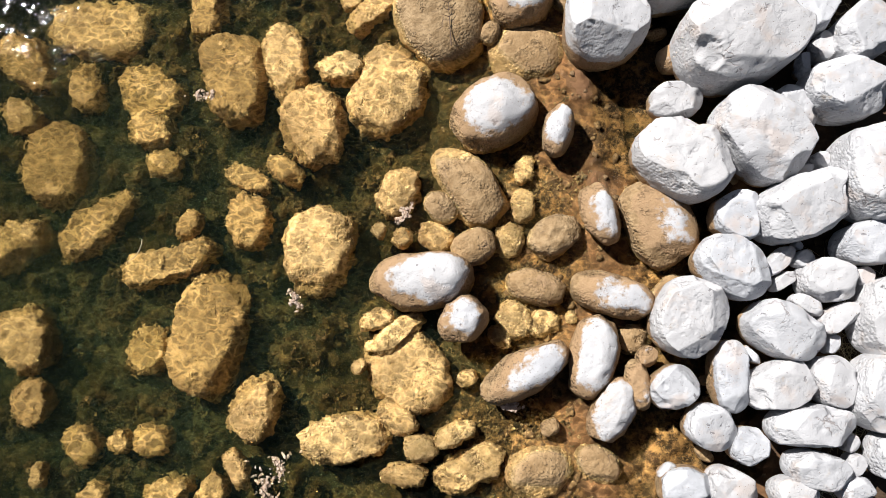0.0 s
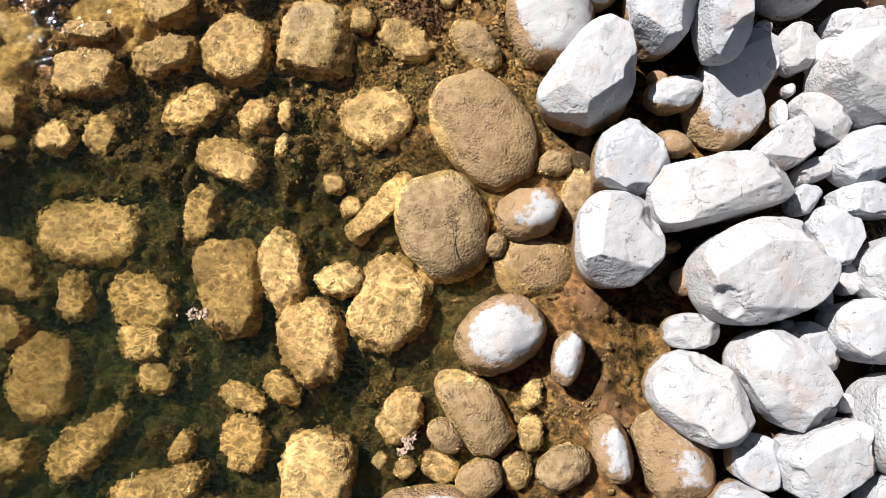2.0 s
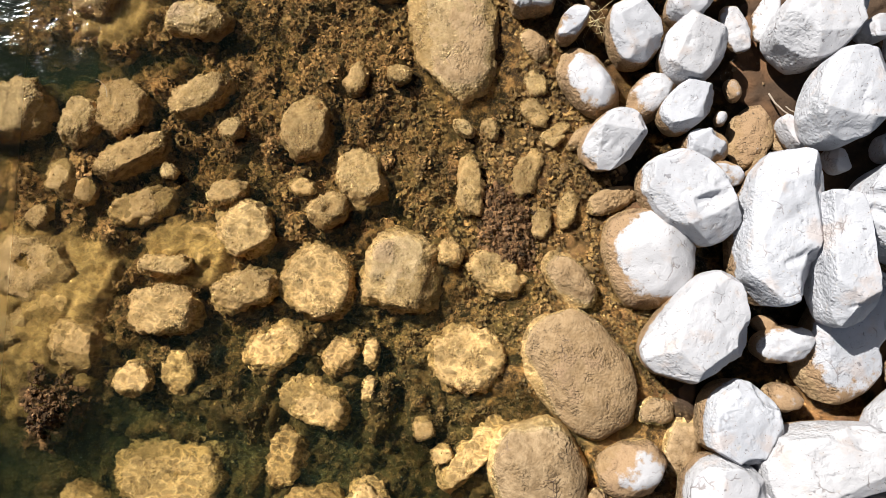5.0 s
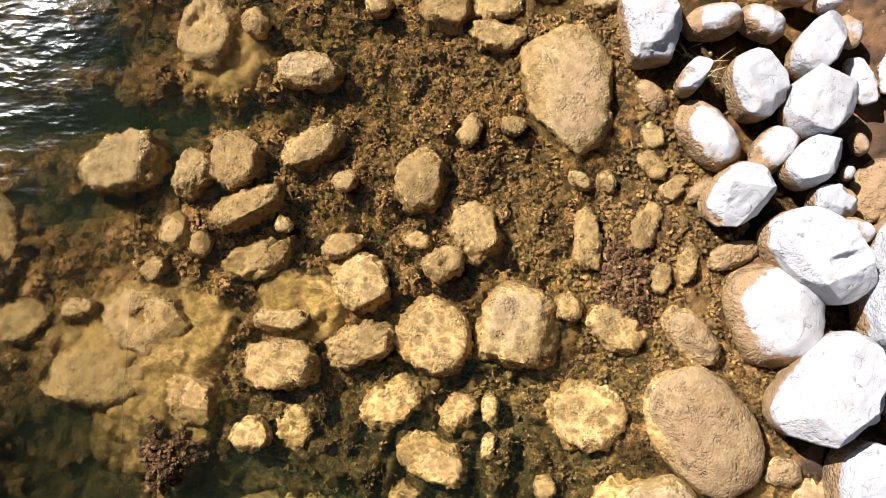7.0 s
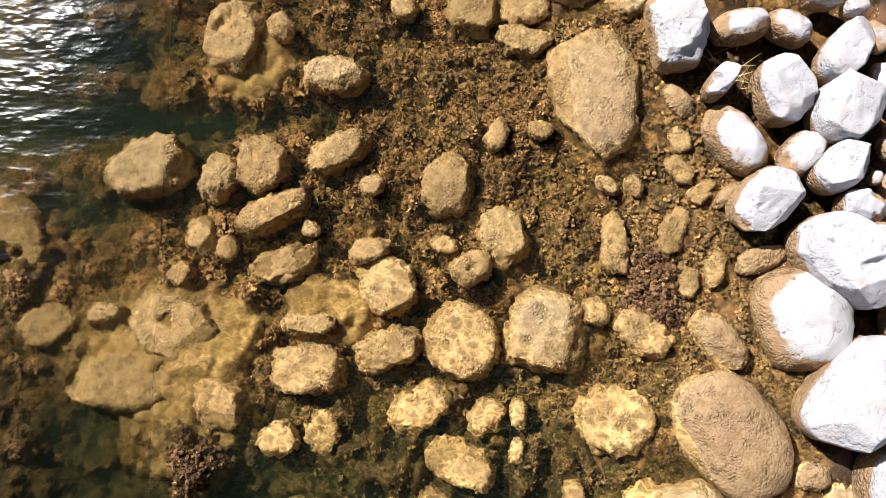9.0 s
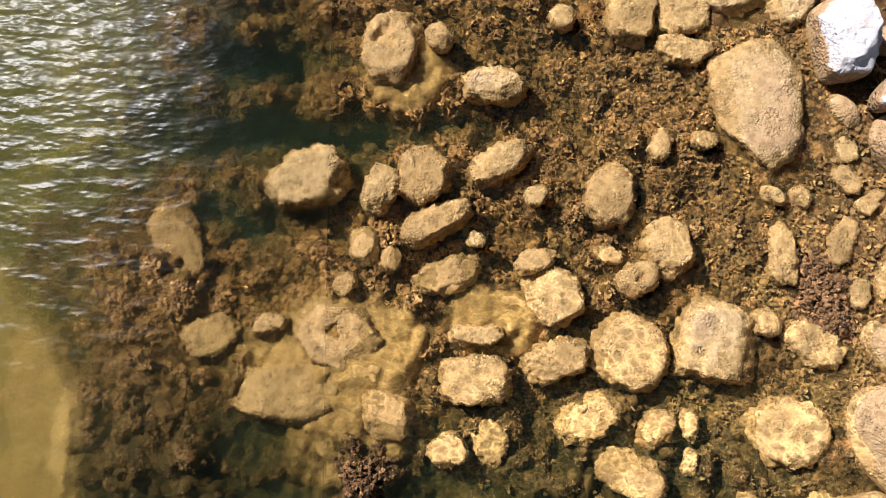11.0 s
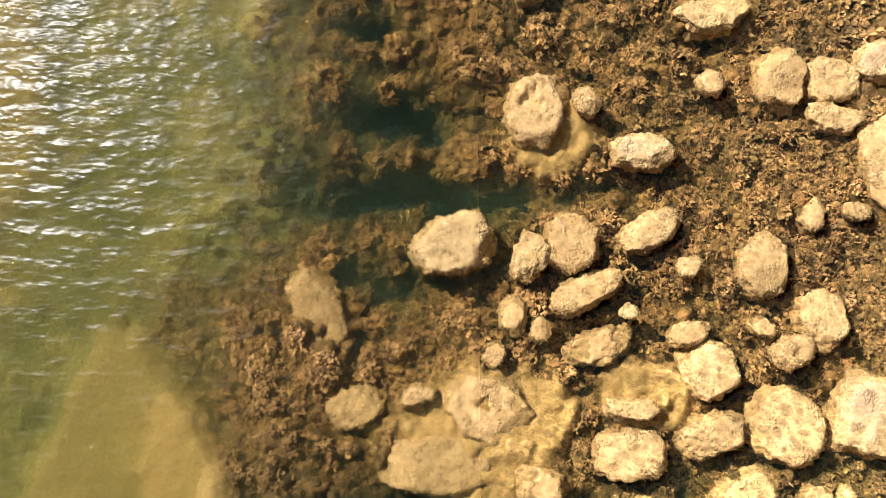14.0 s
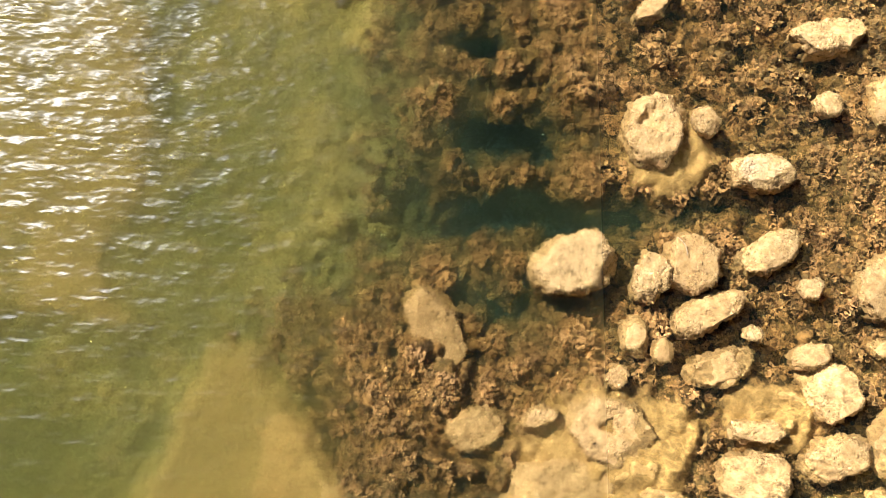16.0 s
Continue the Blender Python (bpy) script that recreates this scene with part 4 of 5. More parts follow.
sunk_stone(-6.30, 2.12, -0.58, 0.92, 0.42, 0.45, 44, 76, 0.8, 286, 0.82, 166, 0.87, 226, 0.91)
sunk_stone(-7.78, 1.75, -0.58, 0.70, 0.43, 0.43, 32, 328, 0.87, 88, 0.9, 238, 0.9)
sunk_stone(-4.61, 2.05, -0.53, 0.33, 0.18, 0.21, 66, 159, 0.85, 9, 0.85, 114, 0.91, 264, 0.91)
sunk_stone(-0.19, 1.81, -0.06, 0.33, 0.26, 0.25, 142, 353, 0.91, 98, 0.93)
sunk_stone(1.34, 2.37, -0.06, 0.31, 0.23, 0.23, 96, 219, 0.91)
sunk_stone(1.10, 1.74, -0.06, 0.33, 0.25, 0.24, 95, 115, 0.92, 190, 0.93)
sunk_stone(-2.25, 1.59, -0.09, 0.86, 0.63, 0.56, 81, 234, 0.89, 339, 0.93, taper=-0.18)
sunk_stone(-0.75, 1.79, -0.06, 0.20, 0.17, 0.17, 31, 194, 0.87, 284, 0.88, 44, 0.89)
sunk_stone(-1.15, 1.91, -0.06, 0.15, 0.15, 0.15, 85, 140, 0.78, 245, 0.78, 50, 0.88, 335, 0.88)
sunk_stone(-7.15, 3.22, -0.58, 0.84, 0.72, 0.48, 109, 11, 0.89, 101, 0.91)
sunk_stone(-5.13, 3.23, -0.58, 0.37, 0.29, 0.27, 170, 25, 0.88, 160, 0.89, 250, 0.89, 295, 0.93)
sunk_stone(-3.55, 2.91, -0.41, 0.46, 0.22, 0.26, 155, 265, 0.88, 325, 0.89, 130, 0.91)
sunk_stone(-2.88, 3.07, -0.34, 0.40, 0.23, 0.25, 142, 188, 0.86, 308, 0.9, 68, 0.9)
sunk_stone(-0.83, 2.63, -0.06, 0.52, 0.35, 0.34, 64, 41, 0.87, 146, 0.89, 296, 0.91)
sunk_stone(1.38, 2.99, -0.06, 0.27, 0.17, 0.19, 71, 64, 0.9)
sunk_stone(-7.84, 4.12, -0.58, 0.44, 0.32, 0.30, 136)
sunk_stone(-5.42, 3.86, -0.50, 0.46, 0.36, 0.33, 163, 212, 0.86, 287, 0.88, 62, 0.89, 122, 0.9)
sunk_stone(-2.40, 3.87, -0.10, 0.78, 0.59, 0.52, 97, 278, 0.93)
sunk_stone(-7.83, 5.17, -0.58, 0.72, 0.42, 0.43, 138, 117, 0.9, 237, 0.91, 57, 0.91)
sunk_stone(-6.68, 4.67, -0.58, 0.50, 0.31, 0.33, 104, 16, 0.91, 166, 0.91, 331, 0.92, 76, 0.92)
sunk_stone(-5.46, 4.60, -0.58, 0.68, 0.52, 0.42, 153, 42, 0.88)
sunk_stone(-3.90, 4.84, -0.27, 0.99, 0.64, 0.60, 105, 345, 0.83, 240, 0.88, 30, 0.91, taper=-0.22)
sunk_stone(-2.93, 5.08, -0.17, 0.82, 0.40, 0.44, 98, 97, 0.88, 217, 0.91, 322, 0.92)
sunk_stone(-1.89, 4.93, -0.06, 0.43, 0.29, 0.29, 180, 285, 0.88, 180, 0.92)
sunk_stone(-0.99, 4.56, -0.06, 0.96, 0.73, 0.63, 65, 100, 0.9, 340, 0.91, 235, 0.92, 190, 0.93)
sunk_stone(-6.45, 5.86, -0.53, 1.04, 0.67, 0.45, 177, 198, 0.91)
sunk_stone(-4.44, 6.2, -0.46, 0.57, 0.35, 0.33, 80, 333, 0.8, 243, 0.88, 78, 0.88, 198, 0.9)
sunk_stone(-1.73, 6.23, -0.24, 0.20, 0.18, 0.17, 18, 72, 0.88, 357, 0.9)
sunk_stone(-1.12, 6.31, -0.24, 0.92, 0.42, 0.34, 44, 271, 0.52, 91, 0.54, 46, 0.82, 1, 0.84)
sunk_stone(-2.98, 7.32, -0.24, 0.25, 0.13, 0.17, 76, 329, 0.84, 194, 0.86, 269, 0.91)
sunk_stone(-3.93, 7.10, -0.24, 0.69, 0.42, 0.42, 153, 102, 0.84, 237, 0.87, 12, 0.87, 327, 0.91)
sunk_stone(-2.05, 6.67, -0.24, 0.21, 0.20, 0.18, 98, 322, 0.85, 172, 0.89, 97, 0.9, 37, 0.93)
sunk_stone(-1.29, 7.84, -0.06, 0.71, 0.60, 0.37, 171, 39, 0.88, 264, 0.89, 144, 0.92)
sunk_stone(-4.64, 8.04, -0.24, 0.62, 0.39, 0.39, 30, 285, 0.9, 195, 0.92)
sunk_stone(-3.50, 7.88, -0.24, 0.39, 0.30, 0.28, 59, 46, 0.92, 301, 0.93, 91, 0.93)
sunk_stone(-2.95, 7.94, -0.24, 0.28, 0.15, 0.19, 89, 256, 0.87, 151, 0.88, 31, 0.9)
sunk_stone(-6.95, 7.52, -0.24, 0.26, 0.20, 0.20, 123, 162, 0.89, 72, 0.9, 357, 0.92)
sunk_stone(-6.35, 7.61, -0.44, 0.43, 0.32, 0.22, 92, 238, 0.89, 343, 0.93, 148, 0.93)
sunk_stone(-8.16, 8.11, -0.24, 0.55, 0.44, 0.39, 132, 63, 0.86, 318, 0.88, 138, 0.88)
sunk_stone(-7.12, 7.51, -0.24, 0.33, 0.29, 0.26, 39, 216, 0.93)
sunk_stone(-0.76, 9.29, -0.06, 0.57, 0.36, 0.28, 147, 168, 0.87, 78, 0.89, 258, 0.93)
sunk_stone(-5.19, 9.04, -0.06, 0.64, 0.35, 0.38, 18, 162, 0.9, 327, 0.92, 267, 0.92)
sunk_stone(-3.88, 9.16, -0.06, 0.72, 0.67, 0.53, 145, 215, 0.87, 110, 0.9)
sunk_stone(-6.60, 8.71, -0.06, 0.67, 0.46, 0.43, 0, 180, 0.89, 270, 0.91)
sunk_stone(-9.05, 9.46, -0.20, 0.88, 0.67, 0.54, 158, 157, 0.87, 52, 0.87, 277, 0.89)
sunk_stone(-9.92, 8.52, -0.27, 1.08, 0.59, 0.57, 177, 198, 0.91, 3, 0.92)
sunk_stone(0.48, 10.39, -0.06, 0.37, 0.18, 0.10, 73, 62, 0.9, 212, 0.9)
sunk_stone(0.03, 10.16, -0.06, 0.29, 0.18, 0.16, 81, 339, 0.88, 219, 0.93)
sunk_stone(-1.58, 9.68, -0.06, 0.26, 0.23, 0.21, 91, 149, 0.92, 344, 0.93)
sunk_stone(-3.74, 10.45, -0.06, 0.40, 0.28, 0.27, 28, 167, 0.92)
sunk_stone(-5.21, 10.17, -0.06, 0.58, 0.51, 0.42, 116, 184, 0.84, 79, 0.87, 304, 0.89)
sunk_stone(-6.57, 9.50, -0.06, 0.48, 0.21, 0.24, 1, 89, 0.73, 269, 0.83, 314, 0.89, 29, 0.91)
sunk_stone(-10.20, 9.76, -0.26, 0.29, 0.16, 0.19, 177, 318, 0.83, 78, 0.88, 243, 0.89, 168, 0.91)
sunk_stone(-8.93, 10.39, -0.24, 0.26, 0.20, 0.20, 61, 284, 0.89, 149, 0.91, 224, 0.92, 359, 0.93)
sunk_stone(-11.33, 9.50, -0.40, 0.58, 0.40, 0.36, 19, 86, 0.91, 326, 0.91, 236, 0.91)
sunk_stone(-10.32, 9.69, -0.26, 0.26, 0.17, 0.19, 24, 291, 0.87, 141, 0.91, 231, 0.91, 66, 0.91)
sunk_stone(-1.23, 10.86, -0.06, 0.58, 0.26, 0.27, 93, 177, 0.86, 327, 0.92, 282, 0.92)
sunk_stone(-0.21, 11.09, -0.06, 0.48, 0.23, 0.15, 69, 156, 0.92, 351, 0.92, 66, 0.92)
sunk_stone(-3.16, 11.02, -0.06, 0.58, 0.45, 0.40, 102, 213, 0.86, 318, 0.86, 93, 0.88)
sunk_stone(-4.21, 10.90, -0.24, 0.26, 0.18, 0.19, 166, 314, 0.88, 104, 0.89, 254, 0.9, 179, 0.92)
sunk_stone(-5.54, 10.78, -0.06, 0.41, 0.21, 0.25, 17, 208, 0.85, 328, 0.87)
sunk_stone(-6.87, 10.54, -0.26, 0.47, 0.24, 0.28, 42, 243, 0.86, 303, 0.87)
sunk_stone(-8.56, 11.12, -0.24, 0.39, 0.26, 0.26, 85, 320, 0.9, 140, 0.92)
sunk_stone(-8.10, 10.86, -0.24, 0.26, 0.20, 0.20, 93, 192, 0.91, 42, 0.91)
sunk_stone(-6.57, 11.16, -0.06, 0.17, 0.14, 0.15, 168, 342, 0.75, 87, 0.88, 237, 0.89, 177, 0.92)
sunk_stone(-7.11, 10.57, -0.24, 0.63, 0.29, 0.34, 19, 41, 0.91, 116, 0.92, 206, 0.92)
sunk_stone(-12.05, 11.24, -0.46, 0.88, 0.47, 0.38, 119, 91, 0.89, 316, 0.9, 181, 0.9, 16, 0.91)
sunk_stone(-0.05, 12.17, -0.06, 0.31, 0.19, 0.09, 130, 350, 0.9, 140, 0.91)
sunk_stone(-1.31, 11.90, -0.06, 0.24, 0.14, 0.17, 135, 330, 0.87, 120, 0.88)
sunk_stone(-0.84, 11.86, -0.06, 0.22, 0.15, 0.17, 112, 143, 0.86, 278, 0.88, 8, 0.92)
sunk_stone(0.26, 11.70, -0.06, 0.23, 0.16, 0.07, 10, 80, 0.83, 305, 0.83, 155, 0.89, 230, 0.92)
sunk_stone(-4.16, 11.97, -0.06, 0.62, 0.48, 0.42, 87, 138, 0.9, 18, 0.92, 333, 0.92)
sunk_stone(-9.61, 12.35, -0.06, 0.85, 0.58, 0.53, 17, 13, 0.8, 253, 0.88, 118, 0.89)
sunk_stone(-8.27, 12.14, -0.06, 0.50, 0.32, 0.32, 68, 7, 0.82, 97, 0.83, 247, 0.88)
sunk_stone(-7.52, 12.38, -0.06, 0.55, 0.52, 0.41, 68, 232, 0.84, 112, 0.84, 337, 0.87)
sunk_stone(-7.32, 11.51, -0.06, 0.77, 0.35, 0.34, 26, 79, 0.71, 274, 0.75, 139, 0.78, 184, 0.88)
sunk_stone(-5.48, 11.95, -0.06, 0.23, 0.20, 0.19, 24, 81, 0.83, 306, 0.84, 171, 0.89, 231, 0.91)
sunk_stone(0.32, 11.80, -0.06, 0.30, 0.13, 0.06, 34, 41, 0.87, 146, 0.88, 86, 0.9, 251, 0.91)
sunk_stone(-0.03, 12.71, -0.06, 0.27, 0.19, 0.07, 115, 185, 0.89, 5, 0.91, 95, 0.91, 290, 0.92)
sunk_stone(-6.14, 12.58, -0.06, 0.65, 0.32, 0.36, 28, 227, 0.86, 167, 0.86, 302, 0.89)
sunk_stone(-3.24, 12.85, -0.06, 0.33, 0.20, 0.22, 69, 6, 0.87, 126, 0.93)
sunk_stone(-2.47, 12.93, -0.06, 0.23, 0.19, 0.18, 8, 232, 0.89, 157, 0.91, 307, 0.92)
sunk_stone(-2.72, 15.38, -0.06, 0.52, 0.45, 0.34, 180, 210, 0.92, 105, 0.92)
sunk_stone(-2.70, 14.64, -0.06, 0.54, 0.29, 0.32, 172, 143, 0.79, 38, 0.82, 263, 0.84)
sunk_stone(-8.10, 14.83, -0.06, 0.74, 0.61, 0.52, 73, 32, 0.87, 137, 0.88, 257, 0.89)
sunk_stone(-7.21, 14.96, -0.06, 0.30, 0.25, 0.24, 107, 28, 0.88, 298, 0.91, 148, 0.91)
sunk_stone(-3.62, 15.41, -0.06, 0.64, 0.52, 0.45, 85, 170, 0.89, 80, 0.89, 305, 0.9)
sunk_stone(-4.92, 15.32, -0.06, 0.27, 0.24, 0.22, 148, 347, 0.88, 272, 0.9, 197, 0.91, 107, 0.91)
sunk_stone(-4.86, 16.61, -0.06, 0.78, 0.35, 0.40, 8, 217, 0.73, 307, 0.78)
sunk_stone(-8.06, 17.23, -0.24, 0.52, 0.23, 0.27, 43, 242, 0.8, 107, 0.83, 287, 0.83, 17, 0.9)

cleft(5.16, 9.86, 0.9, 0.32, 0.24, -42)
cleft(2.60, 10.26, 0.6, 0.4, 0.12, 12)
cleft(4.40, 8.62, 0.3, 0.12, 0.05, 20)
cleft(3.70, 9.35, 0.55, 0.2, 0.07, 30)
cleft(4.72, 4.30, 0.95, 0.5, 0.13, 12)
dent(-8.23, 14.96, 0.24, 0.09)
dent(-9.11, 9.54, 0.12, 0.15)
dent(-6.3, 5.85, 0.09, 0.06)
dent(-3.70, 10.44, 0.11, 0.05)


# ---- waterweed on the bed ----
def clear_of_stones(x, y):
    """True where no boulder stands; weed is left off the side away from the sun so the boulder's shade shows."""
    free = np.ones(len(x), bool)
    for ob in made_stones:
        if ob.location.z > 0.3:
            continue
        (lo, hi), turn = (np.array(ob.bound_box).min(0), np.array(ob.bound_box).max(0)), ob.matrix_world.to_euler().z
        a, b = (hi[0] - lo[0]) / 2, (hi[1] - lo[1]) / 2
        for shift in (0.0, 0.3 * min(a, b) + 0.03):
            dx, dy = x - ob.location.x - shift, y - ob.location.y + shift
            u, v = dx * math.cos(turn) + dy * math.sin(turn), dy * math.cos(turn) - dx * math.sin(turn)
            free &= (u / (a * 0.97)) ** 2 + (v / (b * 0.97)) ** 2 > 1
    return free


def weed_carpet():
    """Short bushy waterweed between the boulders, as many small curled fronds."""
    rng = np.random.RandomState(5)
    n = 95000
    x, y = rng.uniform(-16.5, 3.0, n), rng.uniform(-4.5, 18.5, n)
    d = x - shore(y)
    dense = 0.4 + 0.8 * flat_noise(x, y, 0.7, 11) + 1.0 * flat_noise(x, y, 2.2, 12)
    dense = dense + 0.9 * np.exp(-((x + 0.66) ** 2 + (y - 10.4) ** 2) / 0.6) + 0.9 * np.exp(-((x + 8.9) ** 2 + (y - 7.0) ** 2) / 0.5)
    keep = (d < -0.3) & (x + 1.5 * flat_noise(x, y, 0.6, 13) > -13.2) & (rng.rand(n) < np.clip((x + 8) / 5, np.where(y < 7, 0.6, 0.12), 1)) & (rng.rand(n) < np.clip(dense, 0.05, 1)) & (sand_bars(x, y) < 0.3)
    x, y = x[keep], y[keep]
    keep = clear_of_stones(x, y)
    x, y = x[keep], y[keep]
    z = land(x, y) - 0.01
    n = len(x)
    fronds = 3
    x, y, z = (np.repeat(w, fronds) for w in (x, y, z))
    m = len(x)
    turn, lean = rng.uniform(0, 2 * np.pi, m), rng.uniform(0.35, 1.2, m)
    grown = 0.9 * np.clip(0.55 + 0.13 * (y - 6.5), 0.55, 1)
    tall, wide = rng.uniform(0.07, 0.18, m) * grown, rng.uniform(0.022, 0.05, m) * grown
    sx, sy = -np.sin(turn), np.cos(turn)
    rows = []
    for share, width, droop in ((0.0, 0.6, 0.0), (0.6, 1.0, 0.0), (1.0, 0.35, 0.25)):
        out = tall * np.sin(lean) * share
        up = tall * np.cos(lean) * (share - droop * share)
        for side in (-1, 1):
            rows.append(np.stack([x + np.cos(turn) * out + side * sx * wide * width, y + np.sin(turn) * out + side * sy * wide * width, z + up], 1))
    verts = np.stack(rows, 1).reshape(-1, 3)
    i = np.arange(m)[:, None] * 6
    faces = np.concatenate([i + (0, 1, 3, 2), i + (2, 3, 5, 4)])
    me = mesh_of("waterweed", verts, faces, WEED, smooth=False)
    tagged(new("waterweed", me), "brown bushy waterweed carpeting the bed between boulders", "waterweed", kind="stuff")


weed_carpet()


def scattered_lumps(name, x, y, z, size, flat, rough, mat, rng, label, category):
    """One mesh of many small lumps at those places."""
    v, f = BALLS[2]
    m = len(x)
    shape = np.stack([size * rng.uniform(0.8, 1.5, m), size * rng.uniform(0.7, 1.2, m), size * flat * rng.uniform(0.7, 1.2, m)], 1)
    turn = rng.uniform(0, 2 * np.pi, m)
    p = v[None] * shape[:, None] * (1 + rough * rng.normal(size=(m, len(v), 1)).clip(-1.3, 1.3))
    px = p[..., 0] * np.cos(turn)[:, None] - p[..., 1] * np.sin(turn)[:, None] + x[:, None]
    py = p[..., 0] * np.sin(turn)[:, None] + p[..., 1] * np.cos(turn)[:, None] + y[:, None]
    verts = np.stack([px, py, p[..., 2] + z[:, None]], -1).reshape(-1, 3)
    faces = (f[None] + np.arange(m)[:, None, None] * len(v)).reshape(-1, 3)
    tagged(new(name, mesh_of(name, verts, faces, mat)), label, category, kind="stuff")


def flakes(x, y, z, size, lean, rng):
    """Curled scraps of weed, each a bent strip of two quads with ragged ends."""
    m = len(x)
    turn = rng.uniform(0, 2 * np.pi, m)
    cx, sx, sy = np.cos(turn), -np.sin(turn), np.cos(turn)
    roll = rng.uniform(-0.35, 0.35, m)
    rows = []
    for along, width, sag in ((-1.0, 0.45, -0.3), (0.1, 1.0, 0.25), (1.0, 0.4, -0.1)):
        far = size * 1.0 * (along + 0.2 * rng.normal(size=m))
        for side in (-1, 1):
            wide = side * size * width * rng.uniform(0.3, 0.75, m)
            rows.append(np.stack([x + cx * far * np.cos(lean) + sx * wide, y + np.sin(turn) * far * np.cos(lean) + sy * wide, z + far * np.sin(lean) + size * sag + wide * roll], 1))
    verts = np.stack(rows, 1).reshape(-1, 3)
    i = np.arange(m)[:, None] * 6
    return verts, np.concatenate([i + (0, 1, 3, 2), i + (2, 3, 5, 4)])


def algae_cushions():
    """Woolly algae over the deeper bed: knobbly tufts of curled scraps, heaped into banks with dark gaps between them."""
    rng = np.random.RandomState(8)
    n = 46000
    x, y = rng.uniform(-16.5, 1.5, n), rng.uniform(-4.5, 19.0, n)
    d = x - shore(y)
    dense = 0.62 + 0.6 * flat_noise(x, y, 0.55, 31) + 0.6 * flat_noise(x, y, 1.8, 32)
    edge = np.clip((x + 16.0 - 2.3 * np.clip((y - 11.3) / 1.5, 0, 1) + 1.6 * flat_noise(x, y, 0.6, 33) + 0.9 * flat_noise(x, y, 2.0, 36)) / 2.6, 0, 1) ** 1.5 * np.clip((-0.8 - d) / 3.0, 0.0, 1) * np.clip((y - 1) / 7, 0.45, 1)
    keep = (rng.rand(n) < np.clip(dense, 0.04, 1) * edge) & (sand_bars(x, y) < rng.uniform(0.1, 0.6, n))
    x, y = x[keep], y[keep]
    z = land(x, y)
    keep = (z > -1.3) & clear_of_stones(x, y)
    x, y, z = x[keep], y[keep], z[keep]
    wide = rng.uniform(0.05, 0.13, len(x)) * np.clip(1 - 0.05 * (x + 4), 0.75, 1.2) * np.clip(0.5 + 0.14 * (y - 6.5), 0.5, 1)
    scraps = 19
    x, y, z, wide = (np.repeat(w, scraps) for w in (x, y, z, wide))
    m = len(x)
    turn, up = rng.uniform(0, 2 * np.pi, m), rng.uniform(0.05, 1.0, m)
    out = np.sqrt(1 - up * up) * rng.uniform(0.8, 1.15, m)
    verts, faces = flakes(x + np.cos(turn) * out * wide, y + np.sin(turn) * out * wide, z - 0.02 + 0.95 * up * wide, wide * rng.uniform(0.14, 0.40, m), rng.normal(size=m) * 0.6, rng)
    me = mesh_of("algae", verts, faces, ALGAE, smooth=False)
    tagged(new("algae", me), "woolly tan-brown algae heaped over the lake bed", "algae", kind="stuff")


def stone_fringe():
    """Scraps of algae that cling to the flanks and rims of the boulders under water."""
    rng = np.random.RandomState(9)
    spots = []
    for ob in made_stones:
        top = ob.location.z
        if top > 0.15:
            continue
        q = np.empty(len(ob.data.vertices) * 3)
        ob.data.vertices.foreach_get("co", q)
        q = q.reshape(-1, 3)
        ax = np.abs(q[:, :2]).max(0)
        rim = np.hypot(q[:, 0] / ax[0], q[:, 1] / ax[1])
        pick = q[(rim > 0.72) & (q[:, 2] > -0.75 * min(ax))]
        pick = pick[rng.randint(0, len(pick), int(150 * (ax[0] + ax[1]) + 12))]
        more = q[q[:, 2] > -0.3 * min(ax)]
        pick = np.concatenate([pick, more[rng.randint(0, len(more), int(14 * ax[0]))]])
        world = np.array(ob.matrix_world)
        spots.append(pick @ world[:3, :3].T + world[:3, 3])
    p = np.concatenate(spots)
    p = p[p[:, 2] < -0.01]
    verts, faces = flakes(p[:, 0], p[:, 1], p[:, 2] + 0.01, rng.uniform(0.009, 0.026, len(p)), rng.normal(size=len(p)) * 0.5, rng)
    me = mesh_of("algae", verts, faces, FRINGE, smooth=False)
    tagged(new("algae", me), "tan algae scraps clinging to the boulders under water", "algae", kind="stuff")


def shore_gravel():
    """Small brown stones and clods between the boulders along the waterline."""
    rng = np.random.RandomState(12)
    n = 6000
    x, y = rng.uniform(-3.0, 7.5, n), rng.uniform(-4.0, 17.0, n)
    d = x - shore(y)
    dense = np.exp(-((d / 1.6) ** 2)) * (0.5 + 0.8 * flat_noise(x, y, 1.1, 41)) + 0.12
    keep = rng.rand(n) < dense
    x, y = x[keep], y[keep]
    size = 0.02 + 0.06 * rng.rand(len(x)) ** 2.5
    scattered_lumps("gravel", x, y, land(x, y) + size * 0.2, size, 0.6, 0.3, GRAVEL, rng, "brown gravel and clods between the shore boulders", "gravel")


